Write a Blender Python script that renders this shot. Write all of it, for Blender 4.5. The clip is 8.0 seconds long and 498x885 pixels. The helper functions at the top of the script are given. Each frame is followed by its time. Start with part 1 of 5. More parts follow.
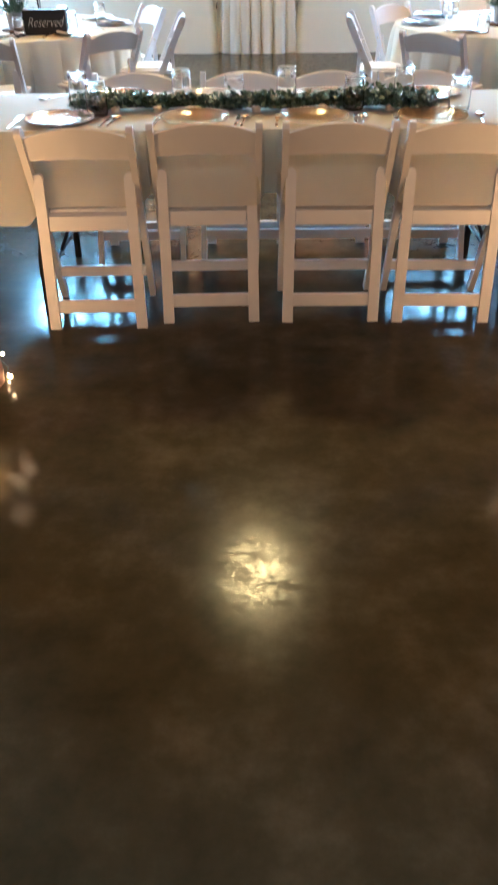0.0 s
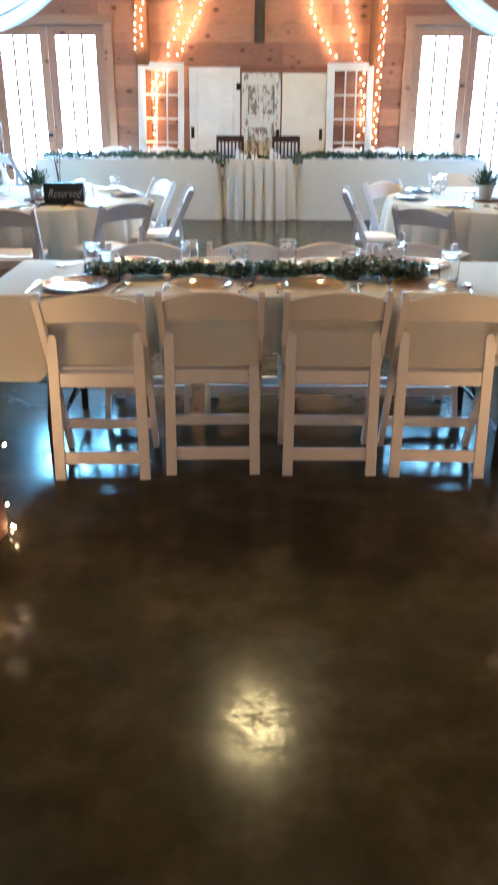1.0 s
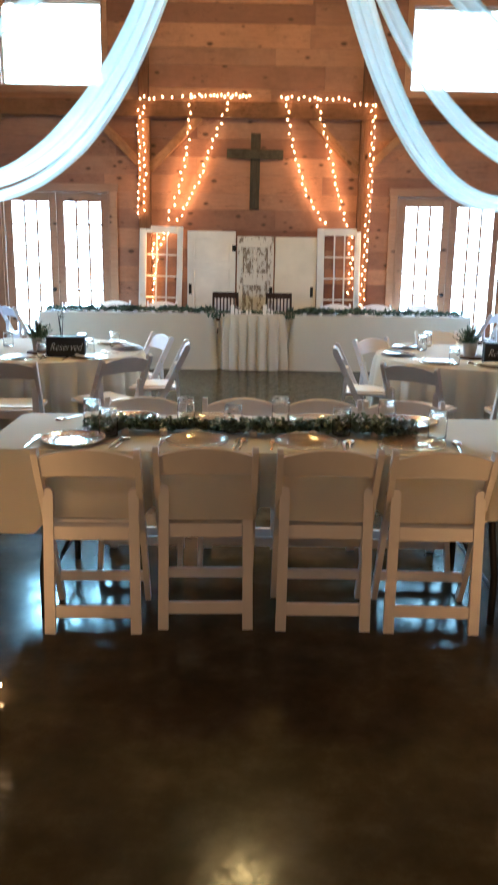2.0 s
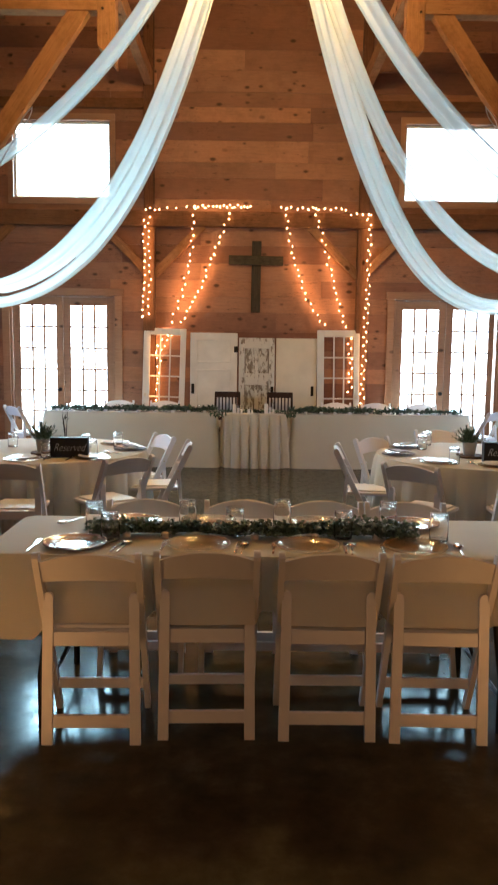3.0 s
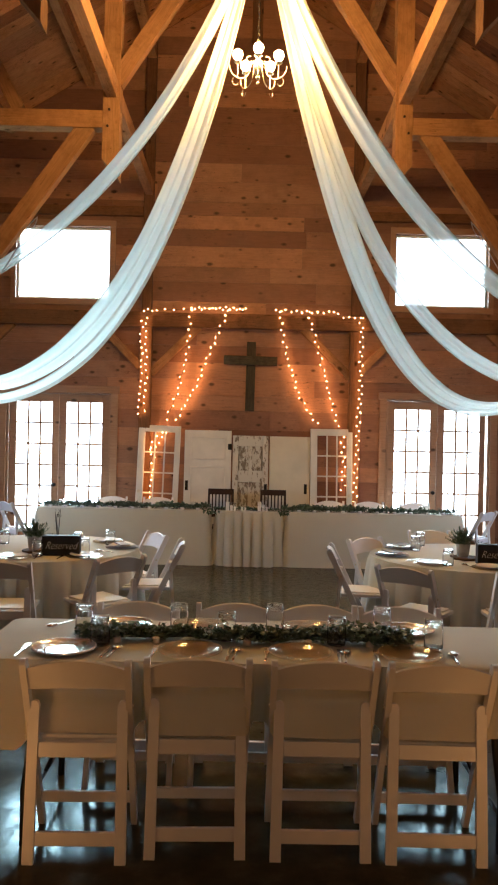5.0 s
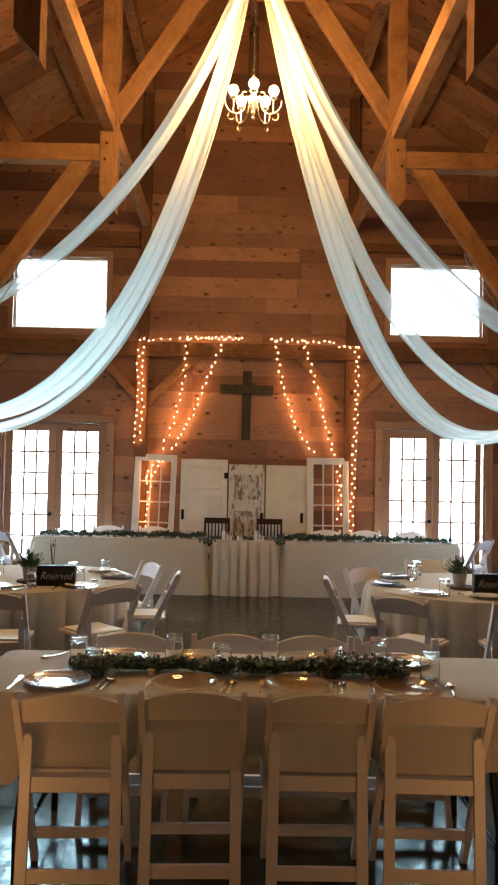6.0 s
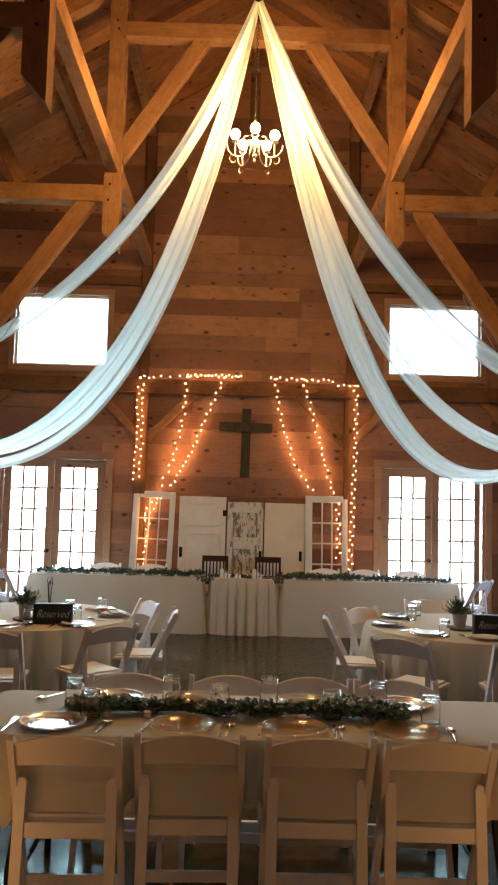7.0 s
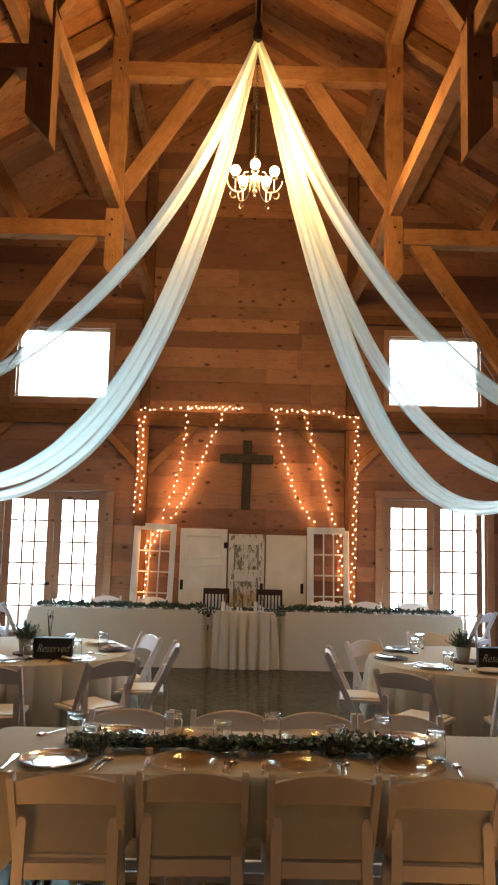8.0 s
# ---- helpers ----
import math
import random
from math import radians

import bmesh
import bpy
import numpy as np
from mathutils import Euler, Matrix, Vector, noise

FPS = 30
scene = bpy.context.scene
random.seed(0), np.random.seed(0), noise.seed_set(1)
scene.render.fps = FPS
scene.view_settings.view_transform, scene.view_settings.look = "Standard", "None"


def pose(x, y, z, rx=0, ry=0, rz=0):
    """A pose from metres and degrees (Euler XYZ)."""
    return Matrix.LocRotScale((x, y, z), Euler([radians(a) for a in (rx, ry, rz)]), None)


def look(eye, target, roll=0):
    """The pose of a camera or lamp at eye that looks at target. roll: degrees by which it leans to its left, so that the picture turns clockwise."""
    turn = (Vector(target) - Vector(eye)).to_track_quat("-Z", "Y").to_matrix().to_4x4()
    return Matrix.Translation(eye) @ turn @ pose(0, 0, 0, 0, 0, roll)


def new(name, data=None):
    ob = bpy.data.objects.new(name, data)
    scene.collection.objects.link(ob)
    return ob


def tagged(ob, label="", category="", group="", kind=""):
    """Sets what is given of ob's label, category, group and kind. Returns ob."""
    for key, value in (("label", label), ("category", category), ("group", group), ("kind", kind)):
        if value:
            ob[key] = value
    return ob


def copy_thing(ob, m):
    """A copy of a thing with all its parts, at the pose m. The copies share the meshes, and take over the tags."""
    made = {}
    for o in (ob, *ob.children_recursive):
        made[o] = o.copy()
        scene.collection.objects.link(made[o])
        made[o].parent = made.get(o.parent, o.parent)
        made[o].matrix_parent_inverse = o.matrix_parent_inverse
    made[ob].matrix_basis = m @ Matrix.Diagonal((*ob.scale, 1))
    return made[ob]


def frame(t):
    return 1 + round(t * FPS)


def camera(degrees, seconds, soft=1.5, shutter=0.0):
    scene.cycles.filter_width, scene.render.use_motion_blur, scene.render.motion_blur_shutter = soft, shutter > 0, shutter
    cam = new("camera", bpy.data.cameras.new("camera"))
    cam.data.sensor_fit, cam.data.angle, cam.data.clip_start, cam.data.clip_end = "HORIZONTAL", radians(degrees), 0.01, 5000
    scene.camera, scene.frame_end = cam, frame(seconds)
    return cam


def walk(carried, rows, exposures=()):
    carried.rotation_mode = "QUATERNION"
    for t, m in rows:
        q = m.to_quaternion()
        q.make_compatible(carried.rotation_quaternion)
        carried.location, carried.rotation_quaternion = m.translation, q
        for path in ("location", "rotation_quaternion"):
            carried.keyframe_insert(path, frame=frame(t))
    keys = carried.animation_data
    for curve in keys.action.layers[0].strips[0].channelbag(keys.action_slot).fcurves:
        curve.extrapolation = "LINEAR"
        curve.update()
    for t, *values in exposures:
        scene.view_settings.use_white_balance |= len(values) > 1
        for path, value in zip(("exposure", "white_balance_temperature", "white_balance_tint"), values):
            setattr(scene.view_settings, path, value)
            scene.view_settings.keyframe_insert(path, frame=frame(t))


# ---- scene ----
XC = 0.11            # centre line of the hall
cam = camera(34.2, 8.0, soft=2.0, shutter=0.5)
PATH = [
    (0, (0.055, 0.214, 1.538), (0.042, 1.879, 0.431), -0.6),
    (0.5, (0.043, 0.198, 1.579), (0.035, 1.943, 0.603), 0.1),
    (1, (0.047, 0.195, 1.602), (0.038, 2.027, 0.8), 0.2),
    (1.5, (0.039, 0.189, 1.631), (0.041, 2.085, 0.993), 0.5),
    (2, (0.038, 0.181, 1.666), (0.046, 2.125, 1.193), 0.9),
    (2.2, (0.038, 0.177, 1.676), (0.048, 2.134, 1.265), 1.1),
    (3.3, (0.041, 0.155, 1.717), (0.039, 2.146, 1.522), 0.6),
    (3.5, (0.041, 0.150, 1.724), (0.043, 2.143, 1.56), 0.7),
    (4, (0.037, 0.144, 1.735), (0.047, 2.142, 1.639), 1.1),
    (4.5, (0.036, 0.146, 1.742), (0.046, 2.145, 1.697), 1.3),
    (6, (0.045, 0.136, 1.759), (0.064, 2.135, 1.82), 1.2),
    (6.5, (0.042, 0.137, 1.762), (0.063, 2.134, 1.872), 1.4),
    (7, (0.039, 0.134, 1.769), (0.059, 2.128, 1.921), 1.6),
    (7.5, (0.031, 0.133, 1.770), (0.049, 2.124, 1.962), 1.5),
    (8, (0.032, 0.131, 1.774), (0.049, 2.117, 2.003), 1.4),
]
EXPOSURES = [(0.0, 2.16, 4200, 6), (0.5, 2.09, 4120, 5), (1.0, 1.87, 4080, 4), (1.5, 1.52, 4200, 4), (2.0, 1.18, 4560, 6), (3.5, 0.56, 5480, 14), (4.5, 0.47, 5560, 14), (8.0, 0.36, 5620, 14)]
walk(cam, [(t, look(e, g, r)) for t, e, g, r in PATH], EXPOSURES)

# ---------- world, daylight and lamps ----------
world = bpy.data.worlds.new("sky")
scene.world = world
world.use_nodes = True
sky = world.node_tree.nodes.new("ShaderNodeTexSky")
sky.sky_type = "NISHITA"
sky.sun_disc = False
sky.sun_elevation, sky.sun_rotation = radians(48), radians(20)
world.node_tree.links.new(sky.outputs[0], world.node_tree.nodes["Background"].inputs[0])
world.node_tree.nodes["Background"].inputs[1].default_value = 0.12

sun = new("sun", bpy.data.lights.new("sun", "SUN"))
sun.data.energy, sun.data.angle, sun.data.color = 1.5, radians(12), (1.0, 0.96, 0.9)
sun.matrix_world = pose(0, 30, 30, -42, 0, -20)


def window_lamp(x, z, w, h, power, lean, out, spread=180):
    """Daylight standing in the opening, just outside the panes, shining into the hall."""
    lamp = bpy.data.lights.new("window_daylight", "AREA")
    lamp.shape, lamp.size, lamp.size_y, lamp.energy, lamp.color = "RECTANGLE", w, h, power, (0.74, 1.0, 0.98)
    lamp.spread = radians(spread)
    ob = new("window_daylight", lamp)
    ob.matrix_world = pose(x, 12.90 + out * h, z, -lean, 0, 0)
    return ob


DOOR_X, WIN_X = (XC - 2.93, XC + 2.91), (XC - 2.905, XC + 2.915)
for x, power in zip(DOOR_X, (480, 420)):
    window_lamp(x, 1.3, 2.7, 3.5, power, 52, 0.32)
for x, power in zip(WIN_X, (310, 115)):
    window_lamp(x, 4.42, 2.9, 1.7, power, 62, 0.25, 110).data.color = (0.66, 1.0, 0.97)


def lamp_point(name, x, y, z, power, radius):
    lamp = bpy.data.lights.new(name, "POINT")
    lamp.energy, lamp.shadow_soft_size, lamp.color = power, radius, (1.0, 0.56, 0.14)
    ob = new(name, lamp)
    ob.location = (x, y, z)
    return ob


lamp_point("chandelier_glow", 0.09, 7.53, 5.24, 330, 0.30)
# unseen warm fill lamp added above the camera to light the chair backs
lamp_point("overhead_fill", 0.09, 0.20, 3.7, 31, 0.21).data.color = (1.0, 0.65, 0.355)
for stump_x, stump_y in ((-1.065, 2.93), (1.235, 2.80)):
    lamp_point("stump_lights_glow", stump_x, stump_y, 0.42, 1.8, 0.11).data.color = (1.0, 0.38, 0.06)


def strand_lamp(x0, z0, x1, z1, power):
    """The joint glow of one strand of small bulbs on the boards behind it."""
    lamp = bpy.data.lights.new("strand_glow", "AREA")
    lamp.shape, lamp.size, lamp.size_y, lamp.energy, lamp.color = "RECTANGLE", 0.14, math.hypot(x1 - x0, z1 - z0), power, (1.0, 0.40, 0.09)
    ob = new("strand_glow", lamp)
    ob.matrix_world = pose((x0 + x1) / 2, 12.42, (z0 + z1) / 2) @ pose(0, 0, 0, 0, math.degrees(math.atan2(x1 - x0, z1 - z0)), 0) @ pose(0, 0, 0, 90)


for strand in ((-0.86, 3.15, -1.12, 2.1, 1.15), (-0.50, 3.15, -0.96, 2.1, 1.2), (0.64, 3.15, 1.10, 2.1, 1.2), (1.14, 3.15, 1.44, 2.1, 1.0), (-1.40, 1.8, -1.42, 0.7, 0.95), (-1.50, 3.5, -1.52, 2.1, 0.9), (1.77, 3.5, 1.75, 0.8, 0.9)):
    strand_lamp(*strand)

# cool fill added at unseen side openings, north end, shining in and down
SIDE_OPENING = 9.75
for side in (-1, 1):
    lamp = bpy.data.lights.new("side_fill", "AREA")
    lamp.shape, lamp.size, lamp.size_y, lamp.energy, lamp.color = "RECTANGLE", 1.3, 1.2, 27, (0.80, 0.92, 1.0)
    ob = new("side_fill", lamp)
    ob.matrix_world = pose(XC + side * 4.72, SIDE_OPENING, 1.75, 0, side * 62, 0)

# ---------- materials ----------
class Nodes:
    """Shortcuts for building a node material."""

    def __init__(self, name):
        self.m = bpy.data.materials.new(name)
        self.m.use_nodes = True
        self.t = self.m.node_tree
        self.b = self.t.nodes["Principled BSDF"]

    def add(self, kind, **sets):
        n = self.t.nodes.new(kind)
        for k, v in sets.items():
            n.inputs[k.replace("_", " ")].default_value = v
        return n

    def link(self, a, b):
        self.t.links.new(a, b)

    def put(self, **sets):
        for k, v in sets.items():
            self.b.inputs[k.replace("_", " ")].default_value = v
        return self

    def coords(self, scale, shift=True, island=False):
        """Object coordinates, scaled; shifted by a random amount for each object (or each loose piece)."""
        tc = self.add("ShaderNodeTexCoord")
        mp = self.add("ShaderNodeMapping")
        mp.inputs["Scale"].default_value = scale
        src = tc.outputs["Object"]
        if shift:
            rnd = self.rand(island)
            mul = self.t.nodes.new("ShaderNodeMath")
            mul.operation = "MULTIPLY"
            mul.inputs[1].default_value = 37.0
            self.link(rnd, mul.inputs[0])
            addv = self.t.nodes.new("ShaderNodeVectorMath")
            addv.operation = "ADD"
            self.link(src, addv.inputs[0])
            self.link(mul.outputs[0], addv.inputs[1])
            src = addv.outputs[0]
        self.link(src, mp.inputs["Vector"])
        return mp.outputs[0]

    def rand(self, island=False):
        if island:
            return self.add("ShaderNodeNewGeometry").outputs["Random Per Island"]
        return self.add("ShaderNodeObjectInfo").outputs["Random"]

    def noise(self, vec, scale, detail=4.0, rough=0.55):
        n = self.add("ShaderNodeTexNoise", Scale=scale, Detail=detail, Roughness=rough)
        self.link(vec, n.inputs["Vector"])
        return n.outputs["Fac"]

    def ramp(self, fac, stops):
        n = self.t.nodes.new("ShaderNodeValToRGB")
        el = n.color_ramp.elements
        while len(el) < len(stops):
            el.new(0.5)
        for e, (p, c) in zip(el, stops):
            e.position, e.color = p, (*c, 1) if len(c) == 3 else c
        self.link(fac, n.inputs[0])
        return n.outputs[0]

    def span(self, fac, lo, hi, a=0.0, b=1.0):
        n = self.t.nodes.new("ShaderNodeMapRange")
        for i, v in enumerate((lo, hi, a, b)):
            n.inputs[i + 1].default_value = v
        self.link(fac, n.inputs[0])
        return n.outputs[0]

    def mix(self, fac, a, b, mode="MIX"):
        n = self.t.nodes.new("ShaderNodeMixRGB")
        n.blend_type = mode
        for i, v in enumerate((fac, a, b)):
            if isinstance(v, (int, float)):
                n.inputs[i].default_value = v
            elif isinstance(v, tuple):
                n.inputs[i].default_value = (*v, 1)
            else:
                self.link(v, n.inputs[i])
        return n.outputs[0]

    def bump(self, height, strength, distance=0.01):
        n = self.add("ShaderNodeBump", Strength=strength, Distance=distance)
        self.link(height, n.inputs["Height"])
        self.link(n.outputs[0], self.b.inputs["Normal"])
        return self


def wood(name, dark, mid, light, rough=0.62, knots=0.55, island=False, gloss=0.3, worn=0.0, vary=1.0):
    """Sawn wood with the grain along the local x axis: streaks, board tint, knots."""
    n = Nodes(name)
    v = n.coords((1, 1, 1), True, island)
    long = n.t.nodes.new("ShaderNodeMapping")
    long.inputs["Scale"].default_value = (0.9, 14, 14)
    n.link(v, long.inputs["Vector"])
    fine = n.noise(long.outputs[0], 5.0, 6, 0.65)
    broad = n.noise(v, 1.3, 3)
    streak = n.mix(0.45, fine, broad)
    col = n.ramp(streak, [(0.25, dark), (0.5, mid), (0.78, light)])
    tint = n.ramp(n.rand(island), [(0.0, (1 - 0.18 * vary, 1 - 0.22 * vary, 1 - 0.22 * vary)), (0.5, (1.0, 0.98, 0.97)), (1.0, (1 + 0.13 * vary, 1 + 0.07 * vary, 1 - 0.01 * vary))])
    col = n.mix(1.0, col, tint, "MULTIPLY")
    # knots
    kv = n.t.nodes.new("ShaderNodeMapping")
    kv.inputs["Scale"].default_value = (4.6, 8.0, 8.0)
    n.link(v, kv.inputs["Vector"])
    vor = n.add("ShaderNodeTexVoronoi", Scale=1.0)
    n.link(kv.outputs[0], vor.inputs["Vector"])
    wob = n.noise(v, 30, 2)
    dist = n.t.nodes.new("ShaderNodeMath")
    dist.operation = "MULTIPLY_ADD"
    n.link(wob, dist.inputs[0])
    dist.inputs[1].default_value = 0.08
    n.link(vor.outputs["Distance"], dist.inputs[2])
    sep = n.t.nodes.new("ShaderNodeSeparateColor")
    n.link(vor.outputs["Color"], sep.inputs[0])
    size = n.span(sep.outputs[1], 0.0, 1.0, 0.03, -0.10)
    grown = n.t.nodes.new("ShaderNodeMath")
    grown.operation = "SUBTRACT"
    n.link(dist.outputs[0], grown.inputs[0])
    n.link(size, grown.inputs[1])
    spot = n.span(grown.outputs[0], 0.15, 0.30, 1.0, 0.0)
    sel = n.span(sep.outputs[0], 1 - knots, 1 - knots + 0.02, 0.0, 0.85)
    both = n.t.nodes.new("ShaderNodeMath")
    both.operation = "MULTIPLY"
    n.link(spot, both.inputs[0])
    n.link(sel, both.inputs[1])
    col = n.mix(both.outputs[0], col, tuple(c * 0.16 for c in dark))
    if worn:
        # weathered patches and drying cracks along the grain
        patch = n.span(n.noise(v, 2.6, 6, 0.7), 0.46, 0.68, 0.0, worn)
        col = n.mix(patch, col, tuple(c * 0.45 for c in dark))
        split = n.t.nodes.new("ShaderNodeMapping")
        split.inputs["Scale"].default_value = (0.5, 9, 9)
        n.link(v, split.inputs["Vector"])
        crack = n.span(n.noise(split.outputs[0], 2.0, 3, 0.5), 0.495, 0.505, 0.0, 1.0)
        edge = n.ramp(crack, [(0.0, (0, 0, 0)), (0.5, (1, 1, 1)), (1.0, (0, 0, 0))])
        where = n.span(n.noise(v, 1.1, 2), 0.52, 0.58)
        col = n.mix(n.mix(1.0, edge, where, "MULTIPLY"), col, tuple(c * 0.15 for c in dark))
    n.link(col, n.b.inputs["Base Color"])
    n.link(n.span(fine, 0.3, 0.7, rough - 0.08, rough + 0.12), n.b.inputs["Roughness"])
    n.put(Specular_IOR_Level=gloss)
    n.bump(fine, 0.25, 0.004)
    return n.m


def plain(name, col, rough=0.5, metal=0.0, vary=0.08, scale=6.0, bump=0.0, spec=0.5):
    n = Nodes(name)
    v = n.coords((1, 1, 1))
    f = n.noise(v, scale, 4)
    lo, hi = tuple(c * (1 - vary) for c in col), tuple(min(1, c * (1 + vary)) for c in col)
    n.link(n.ramp(f, [(0.3, lo), (0.7, hi)]), n.b.inputs["Base Color"])
    n.link(n.span(n.noise(v, scale * 3, 3), 0.3, 0.7, max(0.02, rough * 0.85), min(1, rough * 1.15)), n.b.inputs["Roughness"])
    n.put(Metallic=metal, Specular_IOR_Level=spec)
    if bump:
        n.bump(n.noise(v, scale * 12, 3), bump, 0.003)
    return n.m


def cloth(name, col, weave=420.0, thin=0.0):
    """Woven cloth; thin: the share of light that shines through it."""
    n = Nodes(name)
    v = n.coords((1, 1, 1), False)
    f = n.noise(v, 3.0, 4)
    n.link(n.ramp(f, [(0.3, tuple(c * 0.93 for c in col)), (0.7, col)]), n.b.inputs["Base Color"])
    n.put(Roughness=0.85, Specular_IOR_Level=0.2)
    n.b.inputs["Sheen Weight"].default_value = 0.15
    n.bump(n.mix(0.5, n.noise(v, weave, 1), n.noise(v, 9, 3)), 0.12, 0.004)
    if thin:
        through_light = n.add("ShaderNodeBsdfTranslucent", Color=(*col, 1))
        both = n.t.nodes.new("ShaderNodeMixShader")
        both.inputs[0].default_value = thin
        n.link(n.b.outputs[0], both.inputs[1]), n.link(through_light.outputs[0], both.inputs[2])
        n.link(both.outputs[0], n.t.nodes["Material Output"].inputs["Surface"])
    return n.m


def sheer(name, col):
    n = Nodes(name)
    out = n.t.nodes["Material Output"]
    dif = n.add("ShaderNodeBsdfDiffuse", Color=(*col, 1))
    tra = n.add("ShaderNodeBsdfTranslucent", Color=(*col, 1))
    clear = n.add("ShaderNodeBsdfTransparent")
    m1, m2 = n.t.nodes.new("ShaderNodeMixShader"), n.t.nodes.new("ShaderNodeMixShader")
    m1.inputs[0].default_value = 0.6
    n.link(dif.outputs[0], m1.inputs[1]), n.link(tra.outputs[0], m1.inputs[2])
    v = n.coords((1, 1, 1), False)
    n.link(n.span(n.noise(v, 7, 3), 0.3, 0.7, 0.10, 0.14), m2.inputs[0])
    n.link(m1.outputs[0], m2.inputs[1]), n.link(clear.outputs[0], m2.inputs[2])
    n.link(m2.outputs[0], out.inputs["Surface"])
    return n.m


def solid_glass(name, tint=(1, 1, 1), rough=0.0):
    n = Nodes(name)
    n.put(Base_Color=(*tint, 1), Roughness=rough, IOR=1.47)
    n.b.inputs["Transmission Weight"].default_value = 1.0
    return n.m


def thin_glass(name, tint=(0.985, 0.99, 0.99), low=0.025, high=0.5, rough=0.09, haze=0.012):
    """Thin clear glass: mostly seen through, glossy, brighter where it curves away."""
    n = Nodes(name)
    out = n.t.nodes["Material Output"]
    clear, shine = n.add("ShaderNodeBsdfTransparent", Color=(*tint, 1)), n.add("ShaderNodeBsdfGlossy", Roughness=rough)
    lw = n.add("ShaderNodeLayerWeight", Blend=0.45)
    m = n.t.nodes.new("ShaderNodeMixShader")
    n.link(n.span(lw.outputs["Fresnel"], 0.0, 1.0, low, high), m.inputs[0])
    bloom = n.add("ShaderNodeBsdfTranslucent", Color=tuple(c**2 for c in tint) + (1,))
    film = n.t.nodes.new("ShaderNodeMixShader")
    film.inputs[0].default_value = haze
    n.link(clear.outputs[0], film.inputs[1]), n.link(bloom.outputs[0], film.inputs[2])
    n.link(film.outputs[0], m.inputs[1]), n.link(shine.outputs[0], m.inputs[2])
    n.link(m.outputs[0], out.inputs["Surface"])
    return n.m


def glow(name, col, strength):
    n = Nodes(name)
    n.put(Base_Color=(*col, 1), Emission_Color=(*col, 1), Emission_Strength=strength)
    return n.m


def leafy(name, a, b):
    n = Nodes(name)
    n.link(n.ramp(n.rand(True), [(0.0, a), (1.0, b)]), n.b.inputs["Base Color"])
    n.put(Roughness=0.5, Specular_IOR_Level=0.4)
    return n.m


def floor_material():
    """Stained and polished concrete: brown mottling at two sizes, uneven gloss, hairline cracks."""
    n = Nodes("polished_concrete")
    v = n.coords((1, 1, 1), False)
    big, small = n.noise(v, 0.7, 5, 0.6), n.noise(v, 5.0, 8, 0.65)
    m = n.mix(0.5, big, small)
    col = n.ramp(m, [(0.30, (0.016, 0.0138, 0.0085)), (0.5, (0.046, 0.0385, 0.0215)), (0.70, (0.108, 0.089, 0.052))])
    n.link(col, n.b.inputs["Base Color"])
    worn = n.mix(0.60, n.noise(v, 13, 6, 0.70), n.noise(v, 58, 5, 0.75))
    n.link(n.span(worn, 0.38, 0.62, 0.115, 0.20), n.b.inputs["Roughness"])
    n.link(n.span(worn, 0.445, 0.56, 0.090, 0.010), n.b.inputs["Specular IOR Level"])
    n.bump(n.mix(0.25, n.noise(v, 40, 6, 0.65), n.noise(v, 6, 4)), 0.035, 0.004)
    return n.m


def chippy_paint(name, lo, coat):
    """Old white paint, chipped down to grey wood."""
    n = Nodes(name)
    v = n.coords((1, 1, 1))
    mp = n.t.nodes.new("ShaderNodeMapping")
    mp.inputs["Scale"].default_value = (6, 6, 2.6)
    n.link(v, mp.inputs["Vector"])
    f = n.noise(mp.outputs[0], 2.2, 8, 0.72)
    chip = n.span(f, lo, lo + 0.04)
    bare = n.ramp(n.noise(mp.outputs[0], 6, 4), [(0.3, (0.13, 0.10, 0.072)), (0.7, (0.33, 0.28, 0.21))])
    n.link(n.mix(chip, bare, coat), n.b.inputs["Base Color"])
    n.put(Roughness=0.75, Specular_IOR_Level=0.2)
    n.bump(chip, 0.35, 0.003)
    return n.m


WALL_WOOD = wood("cedar_wall_boards", (0.21, 0.105, 0.062), (0.33, 0.172, 0.102), (0.42, 0.235, 0.145), 0.62, 0.52, worn=0.40, vary=2.1)
ROOF_WOOD = wood("pine_roof_boards", (0.21, 0.092, 0.038), (0.40, 0.188, 0.080), (0.55, 0.285, 0.128), 0.8, 0.50, True, 0.0, 0.5, 2.0)
BEAM_WOOD = wood("timber_beams", (0.20, 0.100, 0.046), (0.35, 0.186, 0.086), (0.47, 0.258, 0.126), 0.8, 0.22, gloss=0.0, worn=0.55)
FRAME_WOOD = wood("wall_timbers", (0.10, 0.048, 0.023), (0.185, 0.092, 0.044), (0.27, 0.14, 0.07), 0.75, 0.15, gloss=0.05, worn=0.5)
DOOR_WOOD = wood("door_wood", (0.25, 0.135, 0.072), (0.39, 0.225, 0.128), (0.48, 0.295, 0.18), 0.5, 0.1)
DARK_WOOD = wood("dark_chair_wood", (0.02, 0.010, 0.007), (0.035, 0.017, 0.011), (0.06, 0.028, 0.017), 0.4, 0.0)
CROSS_WOOD = wood("grey_green_wood", (0.038, 0.034, 0.024), (0.085, 0.073, 0.050), (0.18, 0.125, 0.075), 0.85, 0.35, gloss=0.05, worn=0.7)
BARK = wood("rough_bark", (0.05, 0.03, 0.018), (0.11, 0.065, 0.035), (0.2, 0.12, 0.07), 0.85, 0.2)
FLOOR = floor_material()
RESIN = plain("white_resin", (0.78, 0.75, 0.745), 0.42, vary=0.03, bump=0.03)
